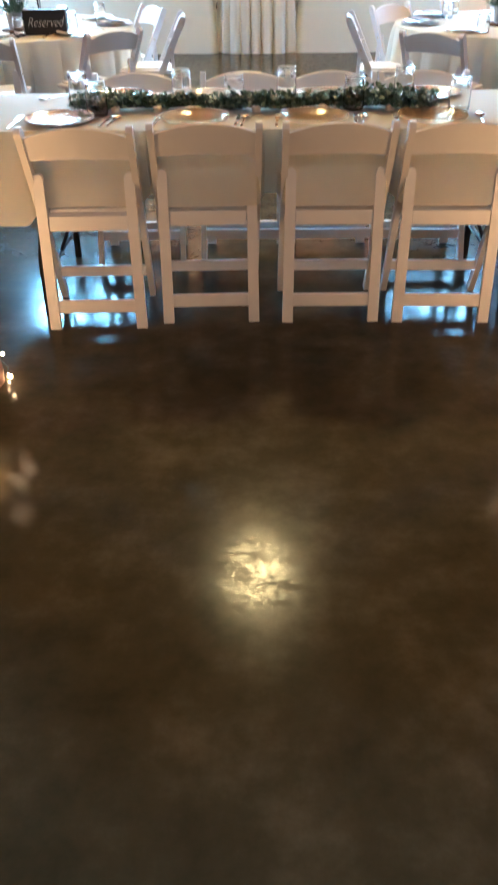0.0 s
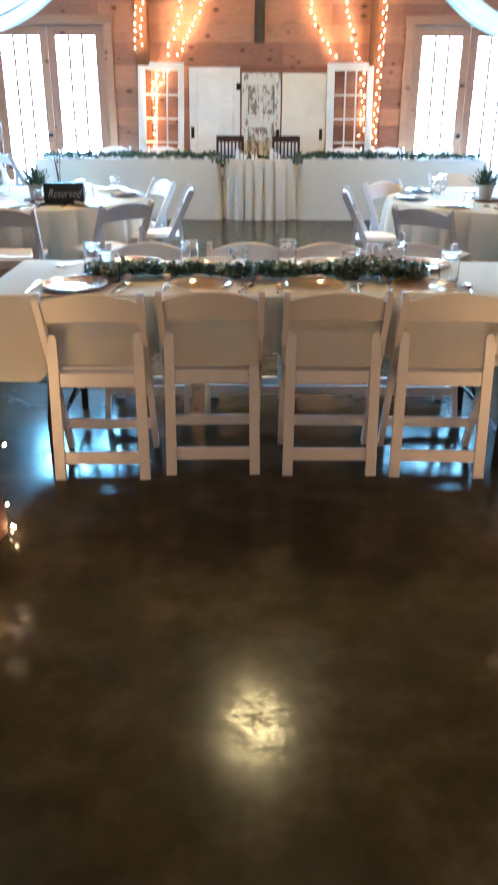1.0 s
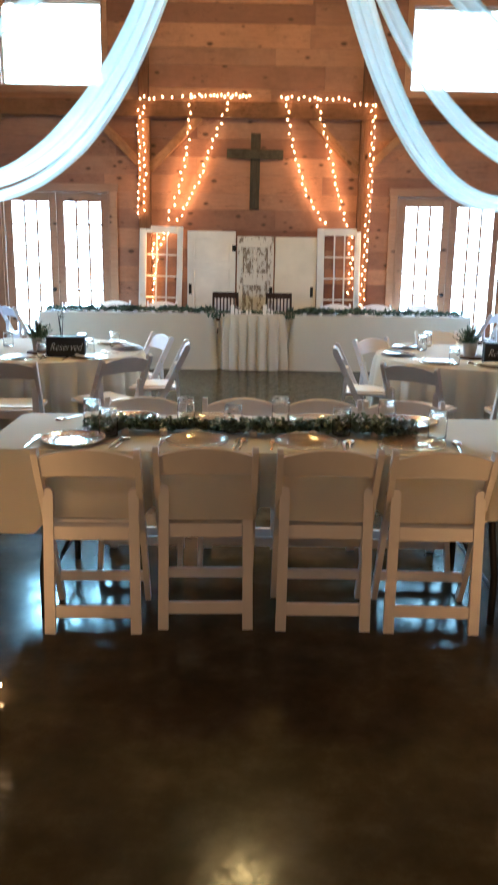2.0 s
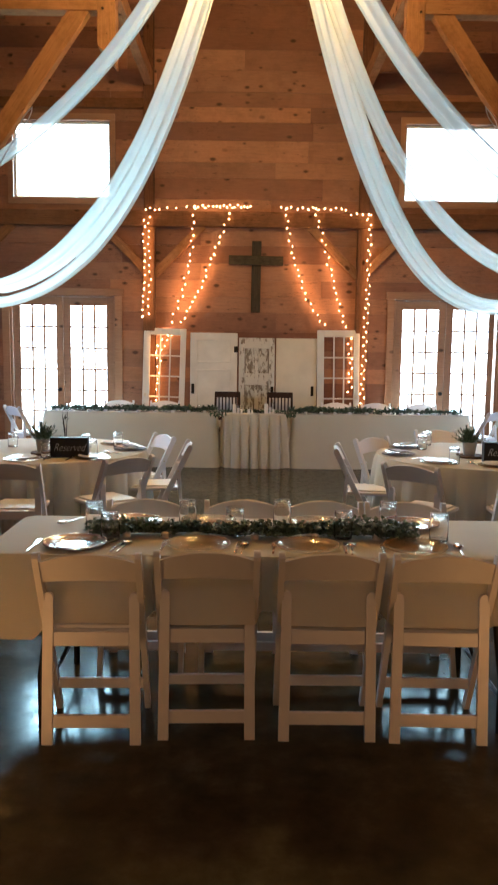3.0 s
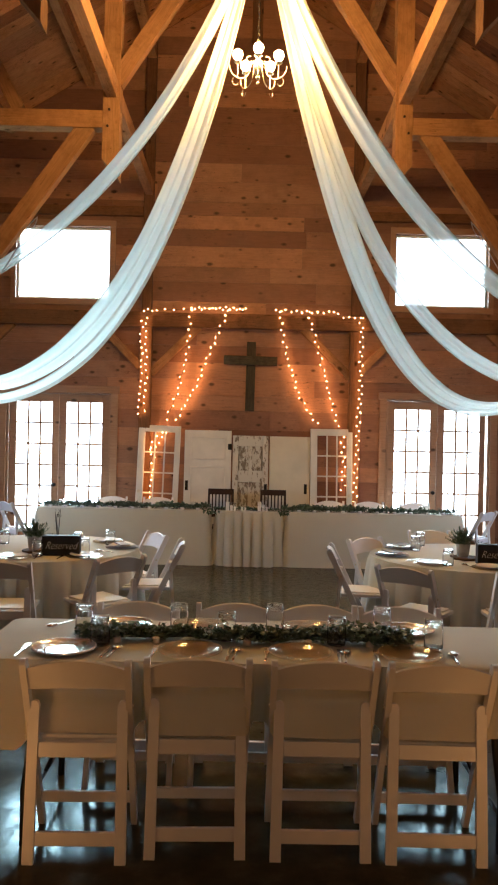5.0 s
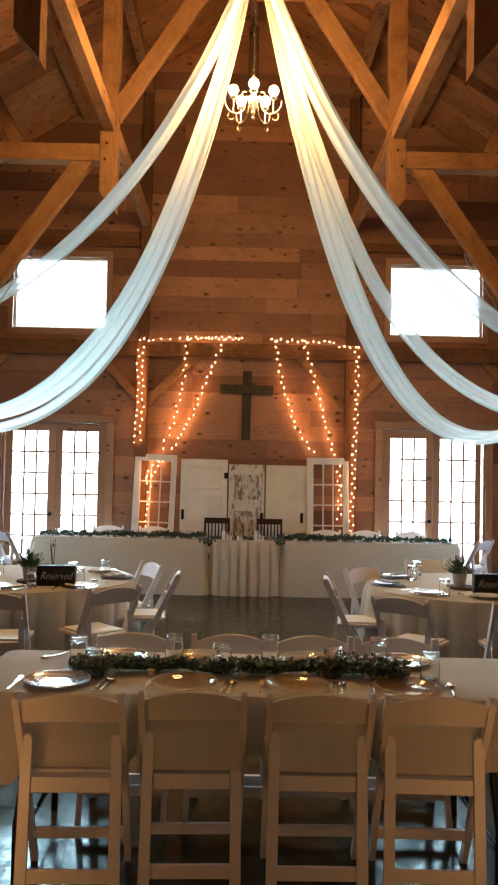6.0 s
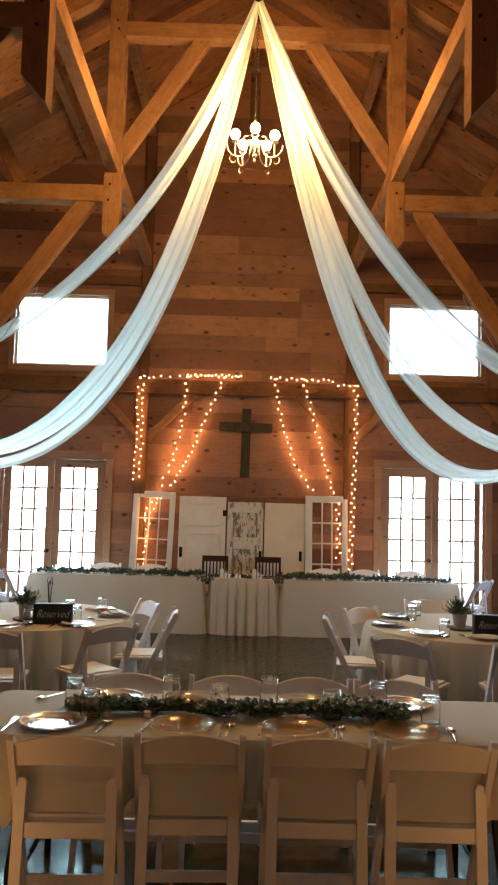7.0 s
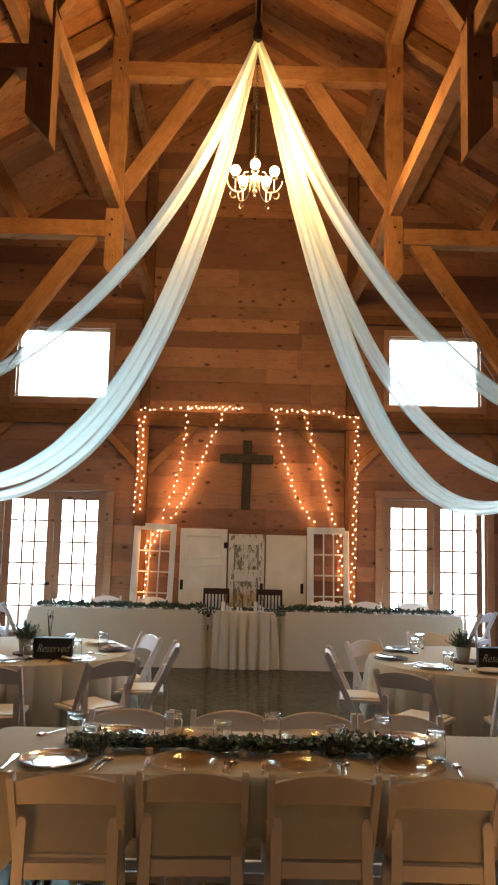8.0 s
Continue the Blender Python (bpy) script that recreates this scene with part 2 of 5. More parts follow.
VINYL = plain("white_vinyl_pad", (0.80, 0.77, 0.73), 0.38, vary=0.03, bump=0.05)
LINEN = cloth("ivory_linen", (0.76, 0.715, 0.605), thin=0.34)
DRAPE = sheer("sheer_white_voile", (0.865, 0.89, 0.84))
PAINT = plain("old_white_paint", (0.70, 0.67, 0.60), 0.55, vary=0.10, scale=3, bump=0.08)
CREAM = plain("cream_paint", (0.66, 0.60, 0.47), 0.55, vary=0.08, scale=3, bump=0.06)
CHIPPY = chippy_paint("chipped_white_paint", 0.41, (0.60, 0.57, 0.49))
BARE_PAINT = chippy_paint("nearly_bare_paint", 0.56, (0.50, 0.47, 0.40))
CHIPPED_PANEL = chippy_paint("badly_chipped_paint", 0.49, (0.56, 0.54, 0.47))
JAR_GLASS = solid_glass("jar_glass", (0.985, 0.995, 0.99), 0.02)
RIM_GLASS = solid_glass("thick_rim_glass", (0.98, 0.995, 0.99), 0.10)
PANE = thin_glass("window_glass", low=0.02, high=0.35, rough=0.0, haze=0.0)
GOLD = thin_glass("amber_glass", (0.96, 0.89, 0.77), 0.04, 0.38, 0.06, 0.28)
SILVER = plain("silver_charger", (0.88, 0.90, 0.93), 0.20, 0.9, 0.05)
STEEL = plain("polished_cutlery", (0.46, 0.36, 0.28), 0.26, 1.0, 0.05)
BLACK_STEEL = plain("black_steel", (0.012, 0.012, 0.014), 0.4, 0.3)
IRON = plain("iron_knob", (0.02, 0.018, 0.016), 0.4, 0.7)
NICKEL = plain("brushed_nickel", (0.72, 0.64, 0.50), 0.3, 1.0)
CHINA = plain("white_china", (0.80, 0.79, 0.77), 0.15, vary=0.02)
NAPKIN = cloth("grey_napkin", (0.36, 0.33, 0.33))
CHALK = plain("black_sign_board", (0.012, 0.010, 0.009), 0.6)
LETTER = plain("white_letters", (0.82, 0.80, 0.77), 0.5, vary=0.03)
ZINC = plain("whitewashed_pot", (0.52, 0.50, 0.46), 0.6, vary=0.2, scale=14, bump=0.1)
LEAF = leafy("dark_green_leaves", (0.030, 0.062, 0.026), (0.19, 0.25, 0.15))
SAGE = leafy("sage_leaves", (0.03, 0.06, 0.03), (0.13, 0.19, 0.12))
TWIG = plain("brown_twig", (0.05, 0.035, 0.02), 0.8)
BULB = glow("warm_bulb", (1.0, 0.48, 0.14), 56.0)
GLOBE = glow("chandelier_bulb", (1.0, 0.64, 0.22), 26.0)
CANDLE = plain("ivory_candle", (0.72, 0.62, 0.48), 0.5)
CORD = plain("green_cord", (0.02, 0.03, 0.015), 0.6)
WIRE = plain("clear_line", (0.9, 0.9, 0.9), 0.3)
ROPE = plain("dark_rope", (0.02, 0.017, 0.014), 0.7)
GRAVEL = plain("pale_gravel", (0.36, 0.34, 0.30), 0.9, vary=0.25, scale=4, bump=0.3)

# ---------- building helpers ----------
def mesh_of(name, bm, material, smooth=False):
    bmesh.ops.recalc_face_normals(bm, faces=bm.faces[:])
    me = bpy.data.meshes.new(name)
    bm.to_mesh(me)
    bm.free()
    me.materials.append(material)
    if smooth:
        me.shade_smooth()
        me.set_sharp_from_angle(angle=radians(38))
    return me


def thing(name, place=(0, 0, 0), label="", category="", group="", kind="", turn=0.0):
    ob = new(name)
    ob.empty_display_size = 0.1
    ob.matrix_basis = pose(*place, 0, 0, turn)
    return tagged(ob, label, category, group, kind)


def part(name, bm, material, parent, label="", smooth=False):
    ob = new(name, mesh_of(name, bm, material, smooth))
    ob.parent = parent
    return tagged(ob, label)


def solid(name, bm, material, label, category, group="", kind="", smooth=False, at=(0, 0, 0)):
    ob = new(name, mesh_of(name, bm, material, smooth))
    ob.location = at
    return tagged(ob, label, category, group, kind)


def share(name, mesh, parent, m):
    ob = new(name, mesh)
    ob.parent = parent
    ob.matrix_basis = m
    return ob


def box_bm(lo, hi, bevel=0.0, bm=None):
    bm = bm or bmesh.new()
    got = bmesh.ops.create_cube(bm, size=1)["verts"]
    for v in got:
        v.co = Vector([(lo[i] + hi[i]) / 2 + v.co[i] * (hi[i] - lo[i]) for i in range(3)])
    if bevel:
        edges = list({e for v in got for e in v.link_edges})
        bmesh.ops.bevel(bm, geom=edges, offset=bevel, segments=2, affect="EDGES", profile=0.6)
    return bm


def frame_along(p0, p1, side=(0, 1, 0)):
    """A pose at p0 whose x axis runs to p1 and whose z axis is as far as possible along side."""
    a, b = Vector(p0), Vector(p1)
    x = (b - a).normalized()
    s = Vector(side)
    if abs(x.dot(s)) > 0.95:
        s = Vector((1, 0, 0))
    z = (s - x * s.dot(x)).normalized()
    y = z.cross(x)
    m = Matrix((x, y, z)).transposed().to_4x4()
    m.translation = a
    return m


def bar_bm(p0, p1, w, d, bevel=0.004, side=(0, 1, 0), bm=None):
    """A bar from p0 to p1: d across along side, w across the other way."""
    sub = box_bm((0, -w / 2, -d / 2), ((Vector(p1) - Vector(p0)).length, w / 2, d / 2), bevel)
    sub.transform(frame_along(p0, p1, side))
    if bm is None:
        return sub
    me = bpy.data.meshes.new("tmp")
    sub.to_mesh(me)
    sub.free()
    bm.from_mesh(me)
    bpy.data.meshes.remove(me)
    return bm


def beam(name, parent, p0, p1, w, d, material, label="", side=(0, 1, 0), bevel=0.008):
    """A timber as an object whose own x axis follows its grain."""
    L = (Vector(p1) - Vector(p0)).length
    ob = part(name, box_bm((0, -w / 2, -d / 2), (L, w / 2, d / 2), bevel), material, parent, label)
    base = parent.matrix_basis if parent else Matrix()
    ob.matrix_basis = base.inverted() @ frame_along(p0, p1, side)
    return ob


def prism_bm(poly, depth, bm=None):
    """A polygon in x, y drawn out along z from -depth/2 to depth/2."""
    bm = bm or bmesh.new()
    low = [bm.verts.new((x, y, -depth / 2)) for x, y in poly]
    top = [bm.verts.new((x, y, depth / 2)) for x, y in poly]
    bm.faces.new(low[::-1])
    bm.faces.new(top)
    for i in range(len(poly)):
        j = (i + 1) % len(poly)
        bm.faces.new((low[i], low[j], top[j], top[i]))
    return bm


def lathe_bm(profile, n=24, centre=(0, 0, 0), bm=None):
    """Turn a profile of (radius, height) round the z axis."""
    bm = bm or bmesh.new()
    rings = []
    for r, z in profile:
        if r < 1e-5:
            rings.append([bm.verts.new((centre[0], centre[1], centre[2] + z))])
        else:
            rings.append([bm.verts.new((centre[0] + r * math.cos(2 * math.pi * i / n), centre[1] + r * math.sin(2 * math.pi * i / n), centre[2] + z)) for i in range(n)])
    for a, b in zip(rings, rings[1:]):
        for i in range(n):
            j = (i + 1) % n
            q = [a[i % len(a)], a[j % len(a)], b[j % len(b)], b[i % len(b)]]
            q = [v for k, v in enumerate(q) if v not in q[:k]]
            if len(q) > 2:
                bm.faces.new(q)
    return bm


def tube_bm(points, r, n=8, bm=None):
    bm = bm or bmesh.new()
    pts = [Vector(p) for p in points]
    rings = []
    for i, p in enumerate(pts):
        t = (pts[min(i + 1, len(pts) - 1)] - pts[max(i - 1, 0)]).normalized()
        s = t.cross(Vector((0.13, 0.31, 0.94))).normalized()
        u = t.cross(s)
        rr = r[i] if isinstance(r, (list, tuple)) else r
        rings.append([bm.verts.new(p + (s * math.cos(a) + u * math.sin(a)) * rr) for a in (2 * math.pi * k / n for k in range(n))])
    for a, b in zip(rings, rings[1:]):
        for k in range(n):
            bm.faces.new((a[k], a[(k + 1) % n], b[(k + 1) % n], b[k]))
    bm.faces.new(rings[0][::-1])
    bm.faces.new(rings[-1])
    return bm


def bezier(c, s):
    a, b, d, e = (Vector(p) for p in c)
    return a * (1 - s) ** 3 + b * 3 * s * (1 - s) ** 2 + d * 3 * s * s * (1 - s) + e * s**3


def leaf_on(bm, at, along, up, length, width):
    """One folded leaf: two halves meeting in a raised midrib."""
    t = along.normalized()
    s = t.cross(up).normalized()
    u = s.cross(t)
    a, m, b = bm.verts.new(at), bm.verts.new(at + t * length * 0.5 + u * length * 0.08), bm.verts.new(at + t * length)
    l = bm.verts.new(at + t * length * 0.45 + s * width / 2 + u * length * 0.2)
    r = bm.verts.new(at + t * length * 0.45 - s * width / 2 + u * length * 0.2)
    for f in ((a, m, l), (m, b, l), (a, r, m), (m, r, b)):
        bm.faces.new(f)


def spray(bm, rng, centre, spread, count, length, width, lift=0.4):
    """Leaves scattered in a low mound about a centre."""
    for _ in range(count):
        p = Vector((rng.gauss(0, spread[0]), rng.gauss(0, spread[1]), min(abs(rng.gauss(0, spread[2])), 1.7 * spread[2])))
        d = Vector((rng.uniform(-1, 1), rng.uniform(-1, 1), rng.uniform(-0.2, 1) * lift + 0.15))
        k = rng.uniform(0.7, 1.25)
        leaf_on(bm, Vector(centre) + p, d, Vector((rng.uniform(-0.5, 0.5), rng.uniform(-0.5, 0.5), 1)), length * k, width * k)

# ---------- the hall: floor, walls, roof ----------
HALF, NORTH, SOUTH, RIDGE, SLOPE = 4.5, 12.6, -15.0, 8.87, 0.62
EAVE = RIDGE - HALF * SLOPE
WEST, EAST = XC - HALF, XC + HALF
rng = random.Random(11)


def roof_z(x):
    return RIDGE - abs(x - XC) * SLOPE


solid("ground", box_bm((-400, -400, -0.30), (400, 400, -0.12)), GRAVEL, "pale gravel ground round the hall", "ground", kind="structure")
JOINT = 4.72         # saw-cut joint across the slab
slab = box_bm((WEST - 0.15, SOUTH - 0.15, -0.12), (EAST + 0.15, JOINT - 0.004, 0.0))
box_bm((WEST - 0.15, JOINT + 0.004, -0.12), (EAST + 0.15, NORTH + 0.28, 0.0), 0, slab)
box_bm((WEST - 0.15, JOINT - 0.004, -0.12), (EAST + 0.15, JOINT + 0.004, -0.02), 0, slab)
solid("floor", slab, FLOOR, "dark brown polished concrete floor with mottled stain", "floor", kind="structure")

backdrop = solid("backdrop", box_bm((-30, 20, -0.11), (30, 20.2, 8.2)), glow("hazy_daylight", (0.94, 1.0, 0.99), 5.5), "white hazy daylight seen through the windows", "sky", kind="structure")

# openings of the north wall: x0, x1, z0, z1
OPEN = [(x - 0.80, x + 0.80, 0.0, 2.40) for x in DOOR_X] + [(x - 0.72, x + 0.72, 3.84, 4.95) for x in WIN_X]


def wall_spans(z0, z1, x0, x1):
    """What is left of x0..x1 beside the openings at the height z0..z1."""
    spans = [(x0, x1)]
    for a, b, lo, hi in OPEN:
        if lo < z1 - 0.001 and hi > z0 + 0.001:
            spans = [s for p, q in spans for s in ((p, min(q, a)), (max(p, b), q)) if s[1] - s[0] > 0.02]
    return spans


def north_wall():
    bm = bmesh.new()
    cuts = [0.0, 2.40, 3.84, 4.95, EAVE]
    for z0, z1 in zip(cuts, cuts[1:]):
        for a, b in wall_spans(z0, z1, WEST - 0.15, EAST + 0.15):
            box_bm((a, NORTH + 0.03, z0), (b, NORTH + 0.24, z1), 0, bm)
    sub = prism_bm([(WEST, EAVE), (EAST, EAVE), (XC, RIDGE)], 0.2)
    sub.transform(Matrix.Translation((0, NORTH + 0.13, 0)) @ pose(0, 0, 0, 90))
    me = bpy.data.meshes.new("tmp")
    sub.to_mesh(me)
    sub.free()
    bm.from_mesh(me)
    return solid("wall_north", bm, WALL_WOOD, "gable wall of reddish knotty cedar boards", "wall", kind="structure")


WALL_N = north_wall()


def side_wall(name, x0, x1):
    """A plain board wall with one added fill-lamp opening towards the gable."""
    a, b = SIDE_OPENING - 0.65, SIDE_OPENING + 0.65
    bm = box_bm((x0, SOUTH, 0), (x1, a, EAVE))
    for lo, hi in (((x0, a, 0), (x1, b, 1.15)), ((x0, a, 2.35), (x1, b, EAVE)), ((x0, b, 0), (x1, NORTH + 0.03, EAVE))):
        box_bm(lo, hi, 0, bm)
    solid(name, bm, WALL_WOOD, "plain cedar side wall with an opening for unseen fill light", "wall", kind="structure")


side_wall("wall_west", WEST - 0.15, WEST)
side_wall("wall_east", EAST, EAST + 0.15)
solid("wall_south", box_bm((WEST, SOUTH - 0.15, 0), (EAST, SOUTH, RIDGE)), WALL_WOOD, "plain cedar end wall of the hall", "wall", kind="structure")


def roof_side(name, s):
    """One slope: boards running from eave to ridge under a deck, in one mesh whose x axis follows the boards."""
    run = math.hypot(HALF + 0.3, (HALF + 0.3) * SLOPE)
    bm = bmesh.new()
    y = SOUTH
    while y < NORTH + 0.03:
        w = rng.uniform(0.20, 0.28)
        lift = rng.uniform(0, 0.004)
        box_bm((0, y + 0.003, lift), (run, min(y + w, NORTH + 0.03) - 0.003, 0.03), 0, bm)
        y += w
    box_bm((0, SOUTH - 0.15, 0.034), (run, NORTH + 0.5, 0.10), 0, bm)
    ob = solid(name, bm, ROOF_WOOD, "sloping ceiling of knotty pine boards", "ceiling", kind="structure")
    a = Vector((XC + s * (HALF + 0.3), 0, RIDGE - (HALF + 0.3) * SLOPE))
    b = Vector((XC, 0, RIDGE))
    x = (b - a).normalized()
    yv = Vector((0, 1, 0))
    z = x.cross(yv)
    if z.z < 0:
        z = -z
    m = Matrix((x, yv, z)).transposed().to_4x4()
    m.translation = a
    ob.matrix_basis = m
    return ob


roof_side("ceiling_west", -1)
roof_side("ceiling_east", 1)

# ---------- timber trusses ----------
POST_IN, POST_W = 1.505, 0.185


def truss(y, cx):
    t = thing("timber_truss", (cx, y, EAVE - 1.0), "hammer-beam roof truss of honey-brown sawn timber", "truss", "roof trusses", "structure")
    for s in (-1, 1):
        xi, xo = cx + s * POST_IN, cx + s * (POST_IN + POST_W)
        xm = (xi + xo) / 2
        top = roof_z(xo) - 0.04
        bm = prism_bm([(0, -POST_W / 2), (0.21, POST_W / 2), (top - 4.55, POST_W / 2), (top - 4.55, -POST_W / 2)], POST_W)
        post = part("hanging_post", bm, BEAM_WOOD, t, "post with a slanted foot")
        # local x up, local y away from the centre line
        m = Matrix(((0, s, 0), (0, 0, s), (1, 0, 0))).to_4x4()
        m.translation = (xm, y, 4.55)
        post.matrix_basis = t.matrix_basis.inverted() @ m
        beam("hammer_beam", t, (xo, y, 5.20), (cx + s * HALF, y, 5.20), 0.19, 0.17, BEAM_WOOD)
        beam("brace", t, (cx + s * 1.86, y, 5.15), (cx + s * 4.44, y, 1.50), 0.19, 0.12, BEAM_WOOD)
        beam("collar_brace", t, (xi + s * 0.06, y, 5.62), (cx + s * 0.62, y, 7.06), 0.17, 0.12, BEAM_WOOD)
        beam("strut", t, (cx + s * 2.62, y, 5.30), (cx + s * 3.35, y, roof_z(cx + 3.35) - 0.15), 0.14, 0.12, BEAM_WOOD)
        beam("rafter", t, (cx + s * HALF, y, EAVE - 0.14), (cx, y, RIDGE - 0.14), 0.20, 0.16, BEAM_WOOD)
        for z in (5.30, 5.12, 5.60, 7.12, 7.22):
            peg = lathe_bm([(0, 0), (0.014, 0), (0.014, 0.012), (0, 0.012)], 8)
            ob = part("peg", peg, DARK_WOOD, t)
            ob.matrix_basis = t.matrix_basis.inverted() @ pose(xm + s * rng.uniform(-0.05, 0.05), y - POST_W / 2, z, 90)
    beam("collar_beam", t, (cx - POST_IN, y, 7.135), (cx + POST_IN, y, 7.135), 0.18, 0.17, BEAM_WOOD)
    return t


for y, cx in ((5.75, XC - 0.012), (9.07, XC)):
    truss(y, cx)

# purlins and ties running along the hall
for s in (-1, 1):
    for off, z, w, d, what in ((POST_IN + 0.09, 5.53, 0.20, 0.12, "tie_beam"), (2.55, None, 0.16, 0.12, "roof_purlin"), (POST_IN + 0.09, 7.60, 0.18, 0.14, "roof_purlin"), (3.75, None, 0.16, 0.12, "roof_purlin")):
        x = XC + s * off
        zz = z or roof_z(x) - 0.11
        stops = (2.43, 5.75, 9.07, NORTH + 0.02) if z else (2.43, NORTH + 0.02)
        for a, b in zip(stops, stops[1:]):
            gap = POST_W / 2 if z else 0
            ob = beam(what, None, (x, a + gap, zz), (x, b - (gap if b < 12 else 0), zz), w, d, BEAM_WOOD, side=(1, 0, 0))
            tagged(ob, "long sawn timber running between the roof trusses", "beam", "long roof timbers", "structure")
tagged(beam("ridge_beam", None, (XC, SOUTH, RIDGE - 0.13), (XC, NORTH, RIDGE - 0.13), 0.16, 0.10, BEAM_WOOD, side=(1, 0, 0)), "ridge beam of brown sawn timber", "beam", kind="structure")


# ---------- timber frame of the gable wall ----------
def gable_frame():
    f = thing("wall_frame", (XC, NORTH - 0.05, 0), "exposed posts, girts and knee braces of brown timber", "timber frame", kind="structure")
    y = NORTH - 0.05
    for s in (-1, 1):
        x = XC + s * 1.60
        beam("post", f, (x, y, 0), (x, y, 3.42), 0.18, 0.15, FRAME_WOOD)
        beam("upper_post", f, (x, y, 3.66), (x, y, roof_z(x) - 0.02), 0.15, 0.13, FRAME_WOOD)
        beam("knee_brace", f, (x - s * 0.07, y + 0.01, 2.72), (x - s * 0.80, y + 0.01, 3.45), 0.12, 0.09, BEAM_WOOD)
        beam("knee_brace", f, (x + s * 0.07, y + 0.01, 2.80), (x + s * 0.72, y + 0.01, 3.45), 0.12, 0.09, BEAM_WOOD)
        beam("knee_brace", f, (x + s * 2.80, y + 0.01, 2.72), (x + s * 2.05, y + 0.01, 3.45), 0.12, 0.09, BEAM_WOOD)
        beam("upper_girt", f, (x + s * 0.08, y + 0.02, 5.19), (XC + s * HALF, y + 0.02, 5.19), 0.14, 0.11, FRAME_WOOD)
    beam("girt", f, (WEST, y, 3.54), (EAST, y, 3.54), 0.22, 0.16, FRAME_WOOD)
    beam("king_post", f, (XC, y + 0.02, 7.75), (XC, y + 0.02, RIDGE - 0.25), 0.16, 0.10, FRAME_WOOD)
    return f


gable_frame()


# ---------- french doors and upper windows ----------
def french_door(name, x, slack=0.0):
    d = thing(name, (x, NORTH, 0), "pair of glazed french doors in natural wood", "door", kind="structure")
    for s in (-1, 1):
        part("casing", box_bm((s * 0.855 - 0.055, -0.035, 0), (s * 0.855 + 0.055, -0.002, 2.46), 0.005), DOOR_WOOD, d)
        part("jamb", box_bm((s * 0.785 - 0.014, 0.0, 0), (s * 0.785 + 0.014, 0.20, 2.385), 0.003), DOOR_WOOD, d)
    head = part("head_casing", box_bm((0, -0.055, -0.04), (1.86, 0.055, -0.002), 0.005), DOOR_WOOD, d)
    head.matrix_basis = pose(-0.93, 0, 2.455, -90) @ pose(0, 0, 0, 0, 0, 0)
    part("head_jamb", box_bm((-0.771, 0.0, 2.385), (0.771, 0.20, 2.41), 0.003), DOOR_WOOD, d)
    part("threshold", box_bm((-0.77, 0.0, 0.001), (0.77, 0.2, 0.03), 0.004), IRON, d)
    for s in (-1, 1):
        c, w, gx, z0, z1 = s * 0.384, 0.764, 0.275, 0.32, 2.255
        xa, xb = c - w / 2, c + w / 2 - (slack if s > 0 else 0)
        y0, y1 = 0.05, 0.095
        bm = bmesh.new()
        for lo, hi in (((xa, y0, 0.035), (c - gx, y1, 2.383)), ((c + gx, y0, 0.035), (xb, y1, 2.383)), ((c - gx, y0, 0.035), (c + gx, y1, z0)), ((c - gx, y0, z1), (c + gx, y1, 2.383))):
            box_bm(lo, hi, 0.004, bm)
        leaf = part("door_leaf", bm, DOOR_WOOD, d)
        cols, rows = 3, 6
        for i in range(1, cols):
            xx = c - gx + 2 * gx * i / cols
            part("muntin", box_bm((xx - 0.013, y0 + 0.006, z0), (xx + 0.013, y1 - 0.006, z1)), DOOR_WOOD, leaf)
        for k in range(1, rows):
            zz = z0 + (z1 - z0) * k / rows
            part("muntin", box_bm((c - gx, y0 + 0.008, zz - 0.013), (c + gx, y1 - 0.008, zz + 0.013)), DOOR_WOOD, leaf)
        pw, ph = 2 * gx / cols, (z1 - z0) / rows
        pane_mesh = mesh_of("pane", box_bm((-pw / 2 + 0.006, -0.002, -ph / 2 + 0.006), (pw / 2 - 0.006, 0.002, ph / 2 - 0.006)), PANE)
        for i in range(cols):
            for k in range(rows):
                p = share("pane", pane_mesh, leaf, Matrix.Translation((c - gx + pw * (i + 0.5), 0.073, z0 + ph * (k + 0.5))))
                p.visible_shadow = False
    knob = lathe_bm([(0, 0), (0.026, 0), (0.026, 0.008), (0.010, 0.012), (0.010, 0.03), (0.027, 0.042), (0.030, 0.055), (0.022, 0.068), (0, 0.072)], 16)
    ob = part("door_knob", knob, IRON, d, "dark iron knob", True)
    ob.matrix_basis = pose(-0.055, 0.05, 0.98, 90)
    return d


def upper_window(name, x):
    w = thing(name, (x, NORTH, 3.84), "wide upper window glaring with daylight", "window", kind="structure")
    bm = bmesh.new()
    for lo, hi in (((-0.80, -0.03, -0.09), (0.80, -0.002, 0.0)), ((-0.80, -0.03, 1.11), (0.80, -0.002, 1.21)), ((-0.80, -0.03, 0.0), (-0.72, -0.002, 1.11)), ((0.72, -0.03, 0.0), (0.80, -0.002, 1.11))):
        box_bm(lo, hi, 0.004, bm)
    part("casing", bm, DOOR_WOOD, w)
    bm = bmesh.new()
    for lo, hi in (((-0.718, 0.06, 0.002), (0.718, 0.13, 0.035)), ((-0.718, 0.06, 1.075), (0.718, 0.13, 1.108)), ((-0.718, 0.06, 0.035), (-0.69, 0.13, 1.075)), ((0.69, 0.06, 0.035), (0.718, 0.13, 1.075))):
        box_bm(lo, hi, 0.004, bm)
    part("window_frame", bm, PAINT, w)
    p = part("pane", box_bm((-0.69, 0.09, 0.035), (0.69, 0.095, 1.075)), PANE, w)
    p.visible_shadow = False
    return w


